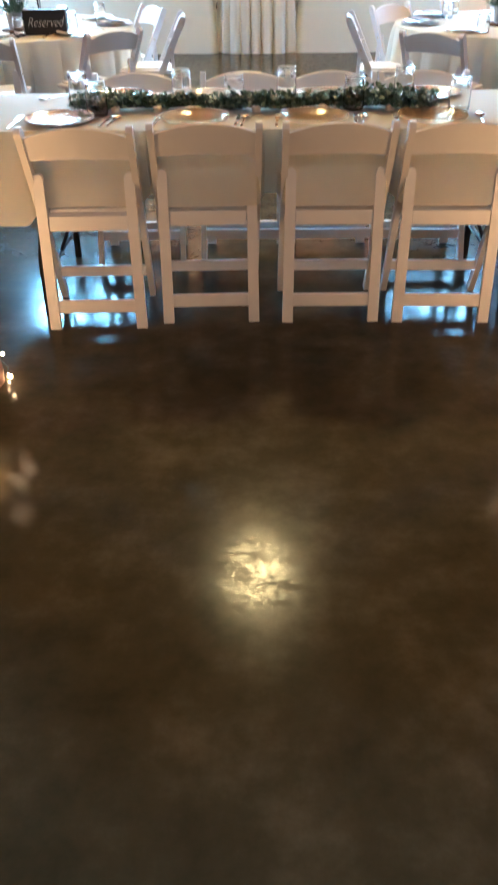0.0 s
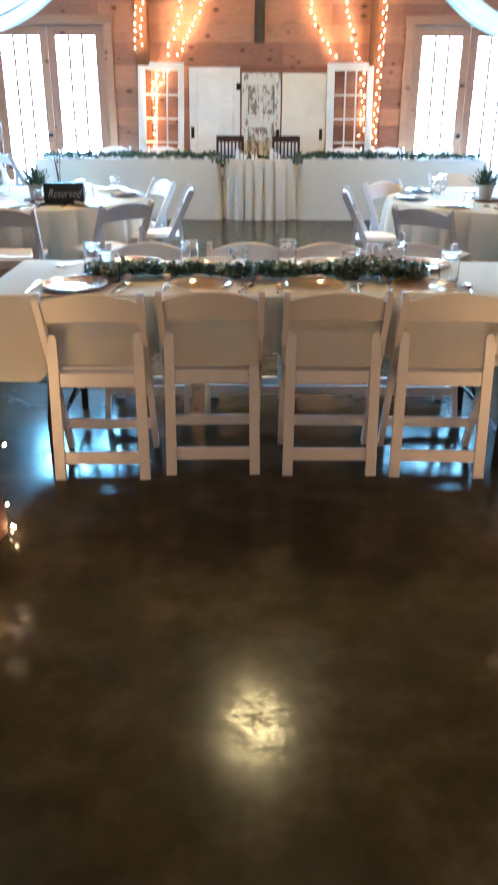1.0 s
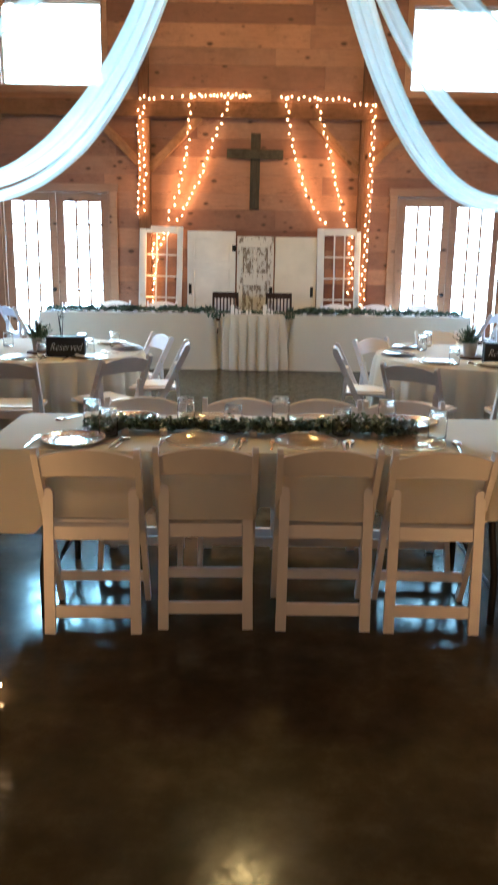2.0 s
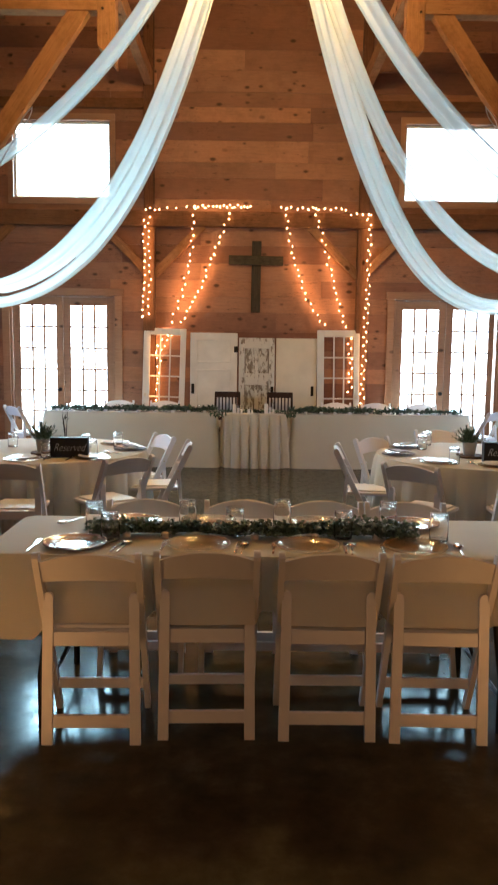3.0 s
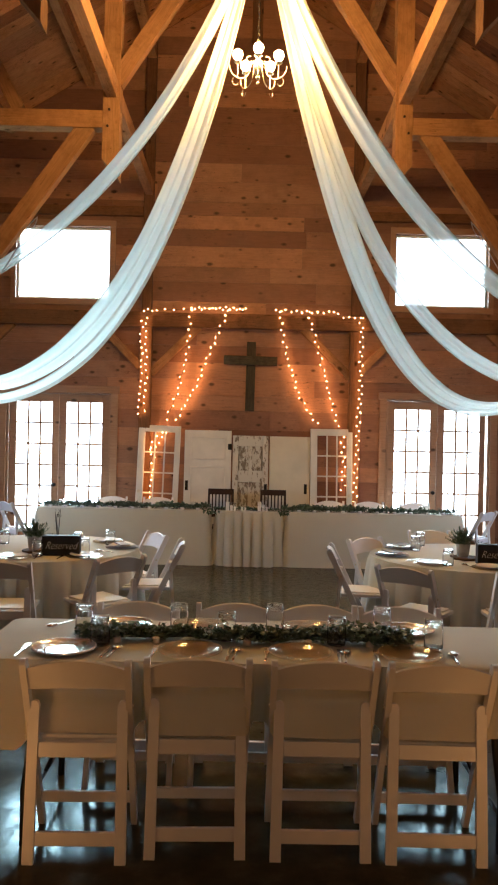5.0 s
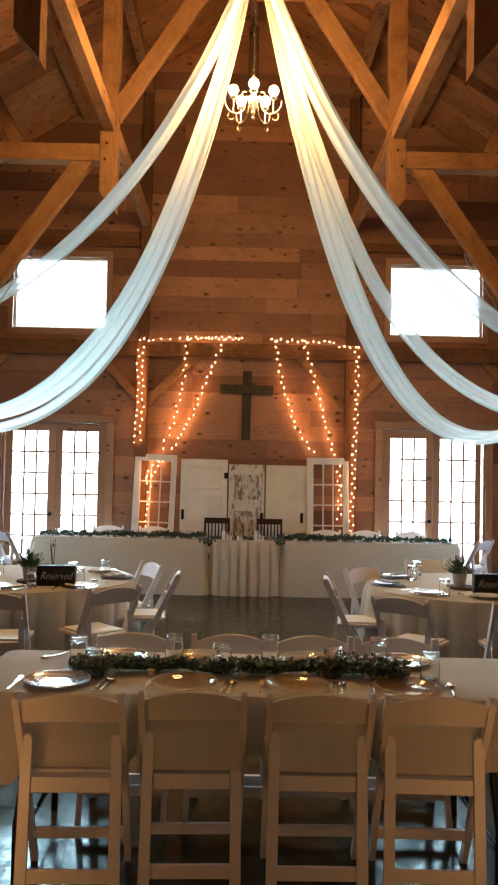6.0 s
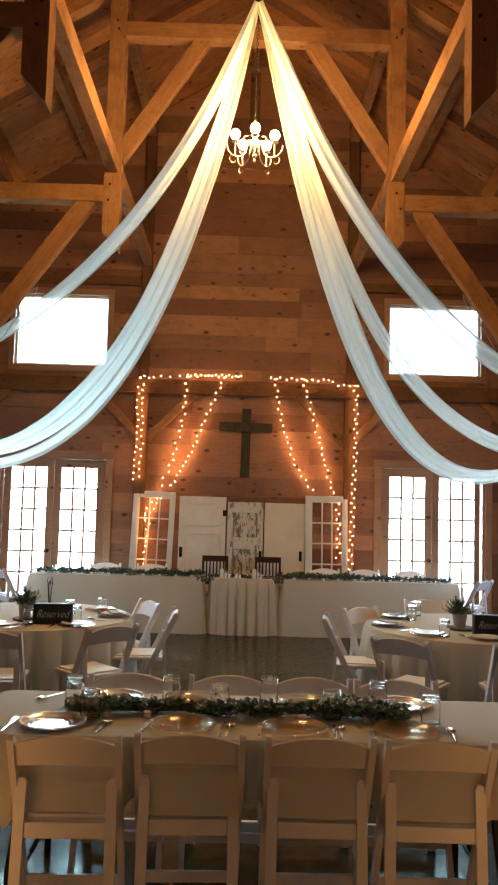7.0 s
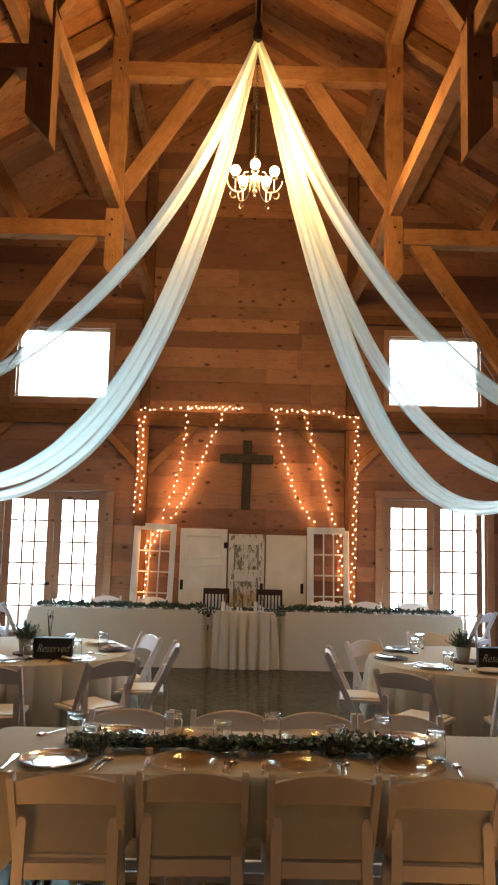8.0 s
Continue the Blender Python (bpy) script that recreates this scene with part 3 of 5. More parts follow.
for i, (dx, wx) in enumerate(zip(DOOR_X, WIN_X)):
    french_door(f"door_{i + 1}", dx, 0.022 * i)
    upper_window(f"window_{i + 1}", wx)

# ---------- things along the gable wall ----------
def cross():
    c = thing("wall_cross", (XC, NORTH - 0.02, 2.18), "weathered grey-green wooden cross on the wall", "cross")
    beam("upright", c, (XC, NORTH - 0.02, 2.18), (XC + 0.01, NORTH - 0.02, 3.24), 0.14, 0.035, CROSS_WOOD)
    beam("crossbar", c, (XC - 0.41, NORTH - 0.05, 2.955), (XC + 0.41, NORTH - 0.05, 2.945), 0.14, 0.03, CROSS_WOOD)


cross()


def leaning(place, lean=4.0, tilt=0.0):
    return pose(*place, -lean, tilt, 0)


def old_glazed_door(x, tilt, handle_side):
    """A narrow white glazed door with nine lights showing, leaning on the wall."""
    d = thing("old_glazed_door", (x, 12.36, 0), "old white glazed door leaning against the wall", "door", "old doors behind the head table")
    d.matrix_basis = leaning((x, 12.36, 0), 3.5, tilt)
    w, h, st = 0.64, 1.93, 0.085
    bm = bmesh.new()
    for lo, hi in (((-w / 2, 0, 0), (-w / 2 + st + 0.02, 0.04, h)), ((w / 2 - st, 0, 0), (w / 2, 0.04, h)), ((-w / 2 + st + 0.02, 0, h - 0.10), (w / 2 - st, 0.04, h)), ((-w / 2 + st + 0.02, 0, 0), (w / 2 - st, 0.04, 0.28))):
        box_bm(lo, hi, 0.005, bm)
    part("door_frame", bm, PAINT, d)
    x0, x1, z0, z1 = -w / 2 + st + 0.02, w / 2 - st, 0.28, h - 0.10
    for i in range(1, 3):
        xx = x0 + (x1 - x0) * i / 3
        part("muntin", box_bm((xx - 0.011, 0.006, z0), (xx + 0.011, 0.034, z1), 0.003), PAINT, d)
    for k in range(1, 5):
        zz = z0 + (z1 - z0) * k / 5
        part("muntin", box_bm((x0, 0.008, zz - 0.011), (x1, 0.032, zz + 0.011), 0.003), PAINT, d)
    knob = lathe_bm([(0, 0), (0.012, 0), (0.012, 0.03), (0.025, 0.04), (0.026, 0.055), (0, 0.062)], 14)
    ob = part("door_knob", knob, NICKEL, d, "", True)
    ob.matrix_basis = pose(handle_side * (w / 2 - 0.05), 0, 0.92, 90)


def old_panel_door(x, w, h, material, label, panels, bare=False):
    d = thing("old_panel_door", (x, 12.40, 0), label, "door", "old doors behind the head table")
    d.matrix_basis = leaning((x, 12.40, 0), 3.2)
    bm = box_bm((-w / 2, 0, 0), (w / 2, 0.036, h), 0.005)
    part("slab", bm, material, d)
    for a, b, z0, z1 in panels:
        ring = bmesh.new()
        for lo, hi in (((a, -0.012, z0), (a + 0.022, 0.0, z1)), ((b - 0.022, -0.012, z0), (b, 0.0, z1)), ((a + 0.022, -0.012, z0), (b - 0.022, 0.0, z0 + 0.022)), ((a + 0.022, -0.012, z1 - 0.022), (b - 0.022, 0.0, z1))):
            box_bm(lo, hi, 0.003, ring)
        part("panel_moulding", ring, material, d)
    plate = part("lock_plate", box_bm((-0.022, -0.008, 0), (0.022, 0.0, 0.15), 0.004), IRON, d, "black iron lock plate")
    return d, plate


old_glazed_door(-1.29, 1.3, -1)
old_glazed_door(1.385, -0.5, 1)
door, plate = old_panel_door(-0.51, 0.715, 1.87, PAINT, "old white panelled door leaning on the wall", [(-0.27, 0.27, 1.42, 1.77), (-0.27, 0.27, 0.75, 1.32), (-0.27, 0.27, 0.15, 0.62)])
plate.matrix_basis = pose(-0.315, 0, 0.95)
hinge = part("hinge", box_bm((-0.03, -0.012, 0), (0.03, 0.0, 0.09), 0.003), IRON, door)
hinge.matrix_basis = pose(0.335, 0, 1.58)
door, plate = old_panel_door(0.14, 0.545, 1.80, CHIPPED_PANEL, "narrow door with chipped white paint", [])
plate.matrix_basis = pose(0.235, -0.016, 0.92)
for x0, x1 in ((-0.272, -0.185), (0.185, 0.272)):
    part("door_stile", box_bm((x0, -0.016, 0.0), (x1, -0.001, 1.80), 0.004), CHIPPY, door)
part("mullion", box_bm((-0.030, -0.015, 0.10), (0.030, -0.001, 1.64), 0.004), CHIPPY, door)
for x0 in (-0.184, 0.166):
    part("moulding", box_bm((x0, -0.009, 0.16), (x0 + 0.018, -0.001, 1.62), 0.003), BARE_PAINT, door)
for z0, z1 in ((1.64, 1.80), (1.09, 1.27), (0.0, 0.16)):
    part("door_rail", box_bm((-0.184, -0.014, z0), (0.184, -0.001, z1), 0.004), CHIPPY, door)
door, plate = old_panel_door(0.74, 0.62, 1.80, CREAM, "plain cream painted door leaning on the wall", [])
plate.matrix_basis = pose(0.245, 0, 0.93)


# ---------- string lights ----------
BULB_MESH = None


def string_lights(label, path, gap=0.062, zig=0.028, seed=1):
    """A cord along a path with small warm bulbs to both sides."""
    global BULB_MESH
    r = random.Random(seed)
    pts = [Vector(p) for p in path]
    t = thing("string_light", pts[0], label, "string light", "string lights on the wall")
    base = t.matrix_basis.inverted()
    dense = []
    for a, b in zip(pts, pts[1:]):
        n = max(2, int((b - a).length / gap))
        dense += [a.lerp(b, k / n) for k in range(n)]
    dense.append(pts[-1])
    wob = [p + Vector((r.uniform(-0.012, 0.012), r.uniform(-0.006, 0.0), r.uniform(-0.01, 0.01))) for p in dense]
    part("cord", tube_bm([base @ p for p in wob], 0.0028, 5), CORD, t)
    if BULB_MESH is None:
        bm = bmesh.new()
        bmesh.ops.create_icosphere(bm, subdivisions=1, radius=0.0076)
        BULB_MESH = mesh_of("bulb", bm, BULB, True)
    for k, p in enumerate(wob):
        d = (dense[min(k + 1, len(dense) - 1)] - dense[max(k - 1, 0)]).normalized()
        s = Vector((d.z, 0, -d.x)) * (1 if k % 2 else -1) * zig * r.uniform(0.5, 1.3)
        share("bulb", BULB_MESH, t, Matrix.Translation(base @ (p + s + Vector((0, -0.016, 0)))))
    return t


YL = NORTH - 0.155
YW = NORTH - 0.03
string_lights("warm string lights winding down a post", [(-1.43, YL, 3.68), (-1.51, YL, 3.56), (-1.51, YL, 2.85), (-1.53, YL, 2.10)], 0.050, 0.046, 2)
string_lights("warm string lights along the girt", [(-1.46, YL, 3.68), (-0.80, YL, 3.69)], 0.13, 0.008, 3)
string_lights("warm string lights along the girt", [(-0.80, YL, 3.71), (0.03, YL, 3.72)], 0.05, 0.011, 4)
string_lights("warm string lights along the girt", [(0.47, YL, 3.70), (1.35, YL, 3.70), (1.50, YL, 3.63), (1.78, YL, 3.62)], 0.075, 0.011, 5)
string_lights("warm string lights winding down a post", [(1.78, YL, 3.62), (1.79, YL, 2.67), (1.755, YL, 1.55), (1.735, YL, 0.55)], 0.068, 0.022, 6)
string_lights("warm string lights swagged down the wall", [(-0.80, YL, 3.68), (-0.86, YW, 3.03), (-1.01, YW, 2.42), (-1.15, YW, 2.03)], 0.088, 0.015, 7)
string_lights("warm string lights swagged down the wall", [(-0.25, YL, 3.70), (-0.52, YW, 3.04), (-0.76, YW, 2.47), (-1.00, YW, 2.02)], 0.082, 0.015, 8)
string_lights("warm string lights swagged down the wall", [(0.52, YL, 3.69), (0.655, YW, 3.07), (0.84, YW, 2.47), (1.15, YW, 2.00)], 0.082, 0.015, 9)
string_lights("warm string lights swagged down the wall", [(0.97, YL, 3.69), (1.18, YW, 3.00), (1.315, YW, 2.48), (1.47, YW, 1.98)], 0.082, 0.015, 10)
string_lights("warm string lights glowing behind the glazed door", [(-1.10, YW, 1.90), (-1.33, YW, 1.66), (-1.40, YW, 1.30), (-1.41, YW, 0.60)], 0.042, 0.034, 11)
string_lights("warm string lights glowing behind the glazed door", [(-1.20, YW, 1.93), (-1.43, YW, 1.80), (-1.46, YW, 1.20), (-1.44, YW, 0.70)], 0.06, 0.03, 13)
string_lights("warm string lights glowing behind the glazed door", [(1.54, YW, 1.80), (1.575, YW, 1.50), (1.58, YW, 1.00)], 0.07, 0.03, 12)


# ---------- folding chairs ----------
def folding_chair(place, turn, label="white resin folding chair with arched back rail", group="white folding chairs"):
    """Origin on the floor midway between the rear feet; the sitter faces the chair's own +y."""
    c = thing("folding_chair", place, label, "chair", group, turn=turn)
    for s in (-1, 1):
        top, foot = Vector((s * 0.209, -0.060, 0.850)), Vector((s * 0.206, 0.365, 0.0))
        # a slot is cut through the rounded head of each stile
        L = (foot - top).length
        side = bmesh.new()
        prism_bm([(0.012, -0.022), (0.004, -0.014), (0.0, -0.005), (0.0, 0.005), (0.004, 0.014), (0.012, 0.022), (0.03, 0.024), (L, 0.021), (L, -0.021), (0.03, -0.024)], 0.026, side)
        side.transform(frame_along(top, foot, (1, 0, 0)))
        part("stile", side, RESIN, c)
        bm = bmesh.new()
        a, b = Vector((s * 0.1875, 0.0, 0.0)), Vector((s * 0.181, 0.045, 0.655))
        L = (b - a).length
        prism_bm([(0, -0.023), (0, 0.023), (L - 0.02, 0.021), (L - 0.006, 0.015), (L, 0.005), (L, -0.005), (L - 0.006, -0.015), (L - 0.02, -0.021)], 0.026, bm)
        bm.transform(frame_along(a, b, (0, 1, 0)))
        part("rear_leg", bm, RESIN, c)
        pin = lathe_bm([(0, -0.03), (0.008, -0.03), (0.008, 0.03), (0, 0.03)], 10)
        pin.transform(Matrix.Translation((s * 0.196, 0.050, 0.632)) @ pose(0, 0, 0, 0, 90, 0))
        part("pivot_bolt", pin, NICKEL, c)
    # arched top rail, bowed backwards
    bm = bmesh.new()
    n, rows = 16, []
    for i in range(n + 1):
        u = i / n * 2 - 1
        x = u * 0.197
        bow = -0.028 * (1 - u * u)
        z1, z0 = 0.812 + 0.040 * (1 - u * u), 0.713 + 0.013 * (1 - u * u)
        y1, y0 = -0.040 + bow, 0.008 + bow
        rows.append([bm.verts.new((x, y, z)) for y, z in ((y1 - 0.009, z1 - 0.005), (y1, z1), (y1 + 0.009, z1 - 0.005), (y0 + 0.009, z0), (y0 - 0.009, z0))])
    for a, b in zip(rows, rows[1:]):
        for k in range(5):
            bm.faces.new((a[k], a[(k + 1) % 5], b[(k + 1) % 5], b[k]))
    bm.faces.new(rows[0])
    bm.faces.new(rows[-1][::-1])
    part("top_rail", bm, RESIN, c, smooth=True)
    part("seat_frame", box_bm((-0.190, 0.052, 0.460), (0.190, 0.45, 0.488), 0.008), RESIN, c)
    part("seat_pad", box_bm((-0.160, 0.075, 0.486), (0.160, 0.43, 0.502), 0.008), VINYL, c)
    part("seat_rail", bar_bm((-0.160, 0.036, 0.455), (0.160, 0.036, 0.455), 0.062, 0.022, 0.004, side=(0, 1, -0.07)), RESIN, c)
    part("rear_stretcher", bar_bm((-0.166, 0.012, 0.098), (0.166, 0.012, 0.098), 0.056, 0.02, 0.004, side=(0, 1, -0.07)), RESIN, c)
    part("front_stretcher", bar_bm((-0.195, 0.290, 0.150), (0.195, 0.290, 0.150), 0.048, 0.02, 0.004), RESIN, c)
    return c


FIRST = folding_chair((-0.618, 3.440, 0), 1.5)
for x, y, turn in ((-0.130, 3.498, 2.0), (0.392, 3.495, 0.5), (0.872, 3.482, -1.5)):
    copy_thing(FIRST, pose(x, y, 0, 0, 0, turn))
for x, y, turn in ((-0.51, 4.49, 181), (0.02, 4.50, 179), (0.45, 4.50, 180.5), (0.90, 4.49, 179)):
    copy_thing(FIRST, pose(x, y, 0, 0, 0, turn))


def chair_facing(cx, cy, angle, dist, skew=0.0):
    """A chair whose back rail stands dist from a table's centre, at an angle in degrees, facing it."""
    a = radians(angle)
    turn = angle + 90 + skew
    tx, ty = cx + dist * math.cos(a), cy + dist * math.sin(a)
    return copy_thing(FIRST, pose(tx, ty, 0, 0, 0, turn))


ROUND = ((-1.79, 7.35), (2.08, 7.30))
for angle, dist, skew in ((-85, 1.48, -2), (-51.5, 1.44, 4), (-9, 1.276, 15), (19.5, 1.05, 10)):
    chair_facing(*ROUND[0], angle, dist, skew)
for angle, dist, skew in ((-91, 1.44, 0), (-123, 1.55, -3), (192, 1.264, -20), (158.5, 0.93, -30), (96, 1.1, 0)):
    chair_facing(*ROUND[1], angle, dist, skew)
# at the ends of and behind the head table
copy_thing(FIRST, pose(-3.08, 10.92, 0, 0, 0, -48))
copy_thing(FIRST, pose(3.28, 10.92, 0, 0, 0, 48))
for x in (-1.90, -1.22, 1.33, 1.92, 2.60):
    copy_thing(FIRST, pose(x, 12.16, 0, 0, 0, 180))


def slat_chair(x):
    c = thing("slat_back_chair", (x, 12.20, 0), "dark-stained wooden chair with a slatted back", "chair", "sweetheart table chairs", turn=180)
    for s in (-1, 1):
        part("rear_post", bar_bm((s * 0.19, 0.0, 0), (s * 0.175, -0.02, 0.99), 0.032, 0.034, 0.005), DARK_WOOD, c)
        part("front_leg", bar_bm((s * 0.19, 0.40, 0), (s * 0.19, 0.40, 0.44), 0.036, 0.036, 0.005), DARK_WOOD, c)
    part("seat", box_bm((-0.21, -0.02, 0.44), (0.21, 0.43, 0.47), 0.01), DARK_WOOD, c)
    part("top_rail", bar_bm((-0.19, -0.02, 0.955), (0.19, -0.02, 0.955), 0.085, 0.024, 0.006), DARK_WOOD, c)
    part("lower_rail", bar_bm((-0.17, -0.01, 0.60), (0.17, -0.01, 0.60), 0.05, 0.022, 0.004), DARK_WOOD, c)
    for i in range(6):
        xx = -0.125 + 0.05 * i
        part("slat", bar_bm((xx, -0.01, 0.62), (xx, -0.018, 0.92), 0.02, 0.012, 0.002), DARK_WOOD, c)
    return c


for x in (-0.29, 0.49):
    slat_chair(x)

# ---------- tables and cloths ----------
def rounded_rect(lx, ly, r, step):
    """Points and outward normals round a rectangle with rounded corners, evenly spaced."""
    segs = []
    for cx, cy, a0 in ((lx / 2 - r, ly / 2 - r, 0), (-lx / 2 + r, ly / 2 - r, 90), (-lx / 2 + r, -ly / 2 + r, 180), (lx / 2 - r, -ly / 2 + r, 270)):
        for k in range(9):
            a = radians(a0 + 90 * k / 8)
            segs.append((Vector((cx + r * math.cos(a), cy + r * math.sin(a))), Vector((math.cos(a), math.sin(a)))))
    out = []
    for (p, n), (q, m) in zip(segs, segs[1:] + segs[:1]):
        k = max(1, round((q - p).length / step))
        out += [(p.lerp(q, i / k), n.lerp(m, i / k).normalized()) for i in range(k)]
    return out


def cloth_bm(edge, top, hem, amp, freq, flare=0.02, seed=0, rows=14, power=0.8):
    """A cloth over a table: flat top, soft rounded edge, sides falling in folds that deepen towards the hem."""
    bm = bmesh.new()
    r = random.Random(seed)
    ph = [r.uniform(0, 6.28) for _ in range(3)]
    s, ss = 0.0, []
    for i, (p, n) in enumerate(edge):
        ss.append(s)
        s += (edge[(i + 1) % len(edge)][0] - p).length
    turns = max(1, round(s * freq))
    loops = []
    for k in range(rows + 2):
        loop = []
        for (p, n), si in zip(edge, ss):
            u = 2 * math.pi * si / s
            warp = turns * u + ph[0] + 0.9 * math.sin(3 * u + ph[1])
            # round outward swells between sharp creases, or gentle waves on a cloth that hangs flat
            fold = 2 * abs(math.sin(warp / 2)) ** 0.75 - 1 if freq > 2 else math.sin(warp)
            fold = 0.88 * fold + 0.12 * math.sin(turns * u * 2 + ph[2])
            strength = 0.78 + 0.22 * math.sin(2 * u + ph[2])
            h = hem(p) if callable(hem) else hem
            if k == 0:
                q, z = p - n * 0.02, top
            elif k == 1:
                q, z = p - n * 0.004, top - 0.003
            else:
                f = (k - 1) / rows
                g = f**power
                q = p + n * ((flare(p) if callable(flare) else flare) * g + amp * strength * fold * g + amp * g)
                z = top - 0.012 - (top - 0.012 - h) * f + (0.004 * fold if k == rows + 1 else 0)
            loop.append(bm.verts.new((q.x, q.y, z)))
        loops.append(loop)
    bm.faces.new(loops[0])
    for a, b in zip(loops, loops[1:]):
        for i in range(len(a)):
            j = (i + 1) % len(a)
            bm.faces.new((a[i], a[j], b[j], b[i]))
    return bm


def oval(r, n):
    return [(Vector((r * math.cos(2 * math.pi * i / n), r * math.sin(2 * math.pi * i / n))), Vector((math.cos(2 * math.pi * i / n), math.sin(2 * math.pi * i / n)))) for i in range(n)]


def tablecloth(place, edge, top, hem, amp, freq, label, flare=0.02, seed=0, group="ivory tablecloths", power=0.8):
    return solid("tablecloth", cloth_bm(edge, top, hem, amp, freq, flare, seed, 14, power), LINEN, label, "tablecloth", group, smooth=True, at=place)


def folding_table(place, lx, ly, label, group="folding tables", top=0.75, legs=None, inset=0.09):
    t = thing("folding_table", place, label, "table", group)
    part("tabletop", box_bm((-lx / 2, -ly / 2, top - 0.035), (lx / 2, ly / 2, top - 0.008), 0.01), PAINT, t)
    for s in (-1, 1):
        x = (legs[0] if s < 0 else legs[1]) if legs else s * (lx / 2 - 0.30)
        for e in (-1, 1):
            yy = e * (ly / 2 - inset)
            part("leg", tube_bm([(x, yy, 0), (x, yy, 0.24), (x - s * 0.03, yy, 0.46), (x - s * 0.045, yy, top - 0.035)], 0.0165, 10), BLACK_STEEL, t, smooth=True)
        part("crossbar", tube_bm([(x, -ly / 2 + inset, 0.16), (x, ly / 2 - inset, 0.16)], 0.011, 8), BLACK_STEEL, t, smooth=True)
        part("brace", tube_bm([(x, 0, 0.16), (x - s * 0.08, 0, 0.34), (x - s * 0.24, 0, 0.55), (x - s * 0.30, 0, top - 0.037)], 0.009, 8), BLACK_STEEL, t, smooth=True)
    return t


def round_table(place, r):
    t = thing("round_table", place, "round banquet table under a floor-length cloth", "table", "round tables")
    part("tabletop", lathe_bm([(0, 0.715), (r, 0.715), (r, 0.742), (0, 0.742)], 48), PAINT, t)
    part("pedestal", lathe_bm([(0, 0), (0.3, 0), (0.3, 0.03), (0.05, 0.06), (0.05, 0.715), (0, 0.715)], 16), BLACK_STEEL, t)


# the long table with four chairs on each side
TZ = 0.80
TX0, TX1, TY0, TY1 = -1.125, 1.80, 3.560, 4.34
TCX, TCY, TLX, TLY = (TX0 + TX1) / 2, (TY0 + TY1) / 2, TX1 - TX0, TY1 - TY0
folding_table((TCX, TCY, 0), TLX - 0.03, TLY - 0.03, "long folding table with black steel legs", top=TZ, legs=(-0.865 - TCX, 1.168 - TCX), inset=0.012)


def on_seats(p, hem_only=False):
    """How far the cloth's near and far sides lie out over the chair seats, 0 to 1."""
    k = max(0.0, min(1.0, (p.x + TCX + 0.90) / 0.10)) * max(0.0, min(1.0, (1.30 - p.x - TCX) / 0.15))
    k0 = k * k * (3 - 2 * k) if abs(p.y) > TLY / 2 - 0.01 else 0.0
    if hem_only:
        return k0
    near = min(abs(p.x + TCX - x) for x in (-0.618, -0.130, 0.392, 0.872))
    k = min(k, max(0.0, min(1.0, (0.245 - near) / 0.05)))
    return k * k * (3 - 2 * k) if abs(p.y) > TLY / 2 - 0.01 else 0.0


def between_chairs(p):
    """1 where the cloth falls back in the gap between two chairs, else 0."""
    near = min(abs(p.x + TCX - x) for x in (-0.618, -0.130, 0.392, 0.872))
    k = max(0.0, min(1.0, (near - 0.205) / 0.03))
    return k * k * (3 - 2 * k) if abs(p.y) > TLY / 2 - 0.01 and -0.62 < p.x + TCX < 0.88 else 0.0


tablecloth((TCX, TCY, 0), rounded_rect(TLX, TLY, 0.07, 0.008), TZ, lambda p: 0.42 + 0.086 * on_seats(p, True), 0.006, 1.6, "ivory linen cloth on the long table", lambda p: 0.006 + 0.030 * on_seats(p) - 0.15 * between_chairs(p), 3)

# the head table: two long tables and the pleated sweetheart table between them
for x0, x1, seed in ((-2.80, -0.44, 5), (0.66, 3.08, 6)):
    folding_table(((x0 + x1) / 2, 11.68, 0), x1 - x0 - 0.03, 0.74, "long head table hidden under its cloth")
    tablecloth(((x0 + x1) / 2, 11.68, 0), rounded_rect(x1 - x0, 0.78, 0.03, 0.02), 0.75, 0.004, 0.016, 1.1, "floor-length ivory cloth hanging flat on the head table", 0.07, seed)
folding_table((0.13, 11.62, 0), 0.80, 0.70, "small sweetheart table hidden under its cloth")
tablecloth((0.13, 11.62, 0), rounded_rect(0.88, 0.78, 0.22, 0.007), 0.752, 0.004, 0.058, 7.4, "ivory cloth hanging in deep soft folds", 0.0, 7, power=0.40)
for k, (x, y) in enumerate(ROUND):
    round_table((x, y, 0), 0.88)
    tablecloth((x, y, 0), oval(0.90, 420), 0.75, 0.01, 0.060, 4.4, "ivory cloth falling in folds over a round table", 0.0, 20 + k, power=0.55)


# ---------- tableware ----------
JAR_PROFILE = [(0, 0.0), (0.035, 0.0), (0.042, 0.004), (0.044, 0.012), (0.044, 0.088), (0.0425, 0.098), (0.0395, 0.104), (0.0370, 0.104), (0.0400, 0.098), (0.0415, 0.088), (0.0415, 0.014), (0.038, 0.008), (0, 0.007)]
RIM_PROFILE = [(0.0395, 0.1045), (0.0395, 0.108), (0.0424, 0.110), (0.0424, 0.114), (0.0395, 0.116), (0.0395, 0.119), (0.0420, 0.121), (0.0420, 0.124), (0.0395, 0.126), (0.0395, 0.132), (0.0415, 0.135), (0.0385, 0.136), (0.0370, 0.132), (0.0370, 0.1045), (0.0395, 0.1045)]
JAR = thing("mason_jar", (-0.71, 4.045, TZ + 0.001), "clear glass mason jar with a threaded rim", "jar", "mason jars")
part("body", lathe_bm(JAR_PROFILE, 28), JAR_GLASS, JAR, "", True)
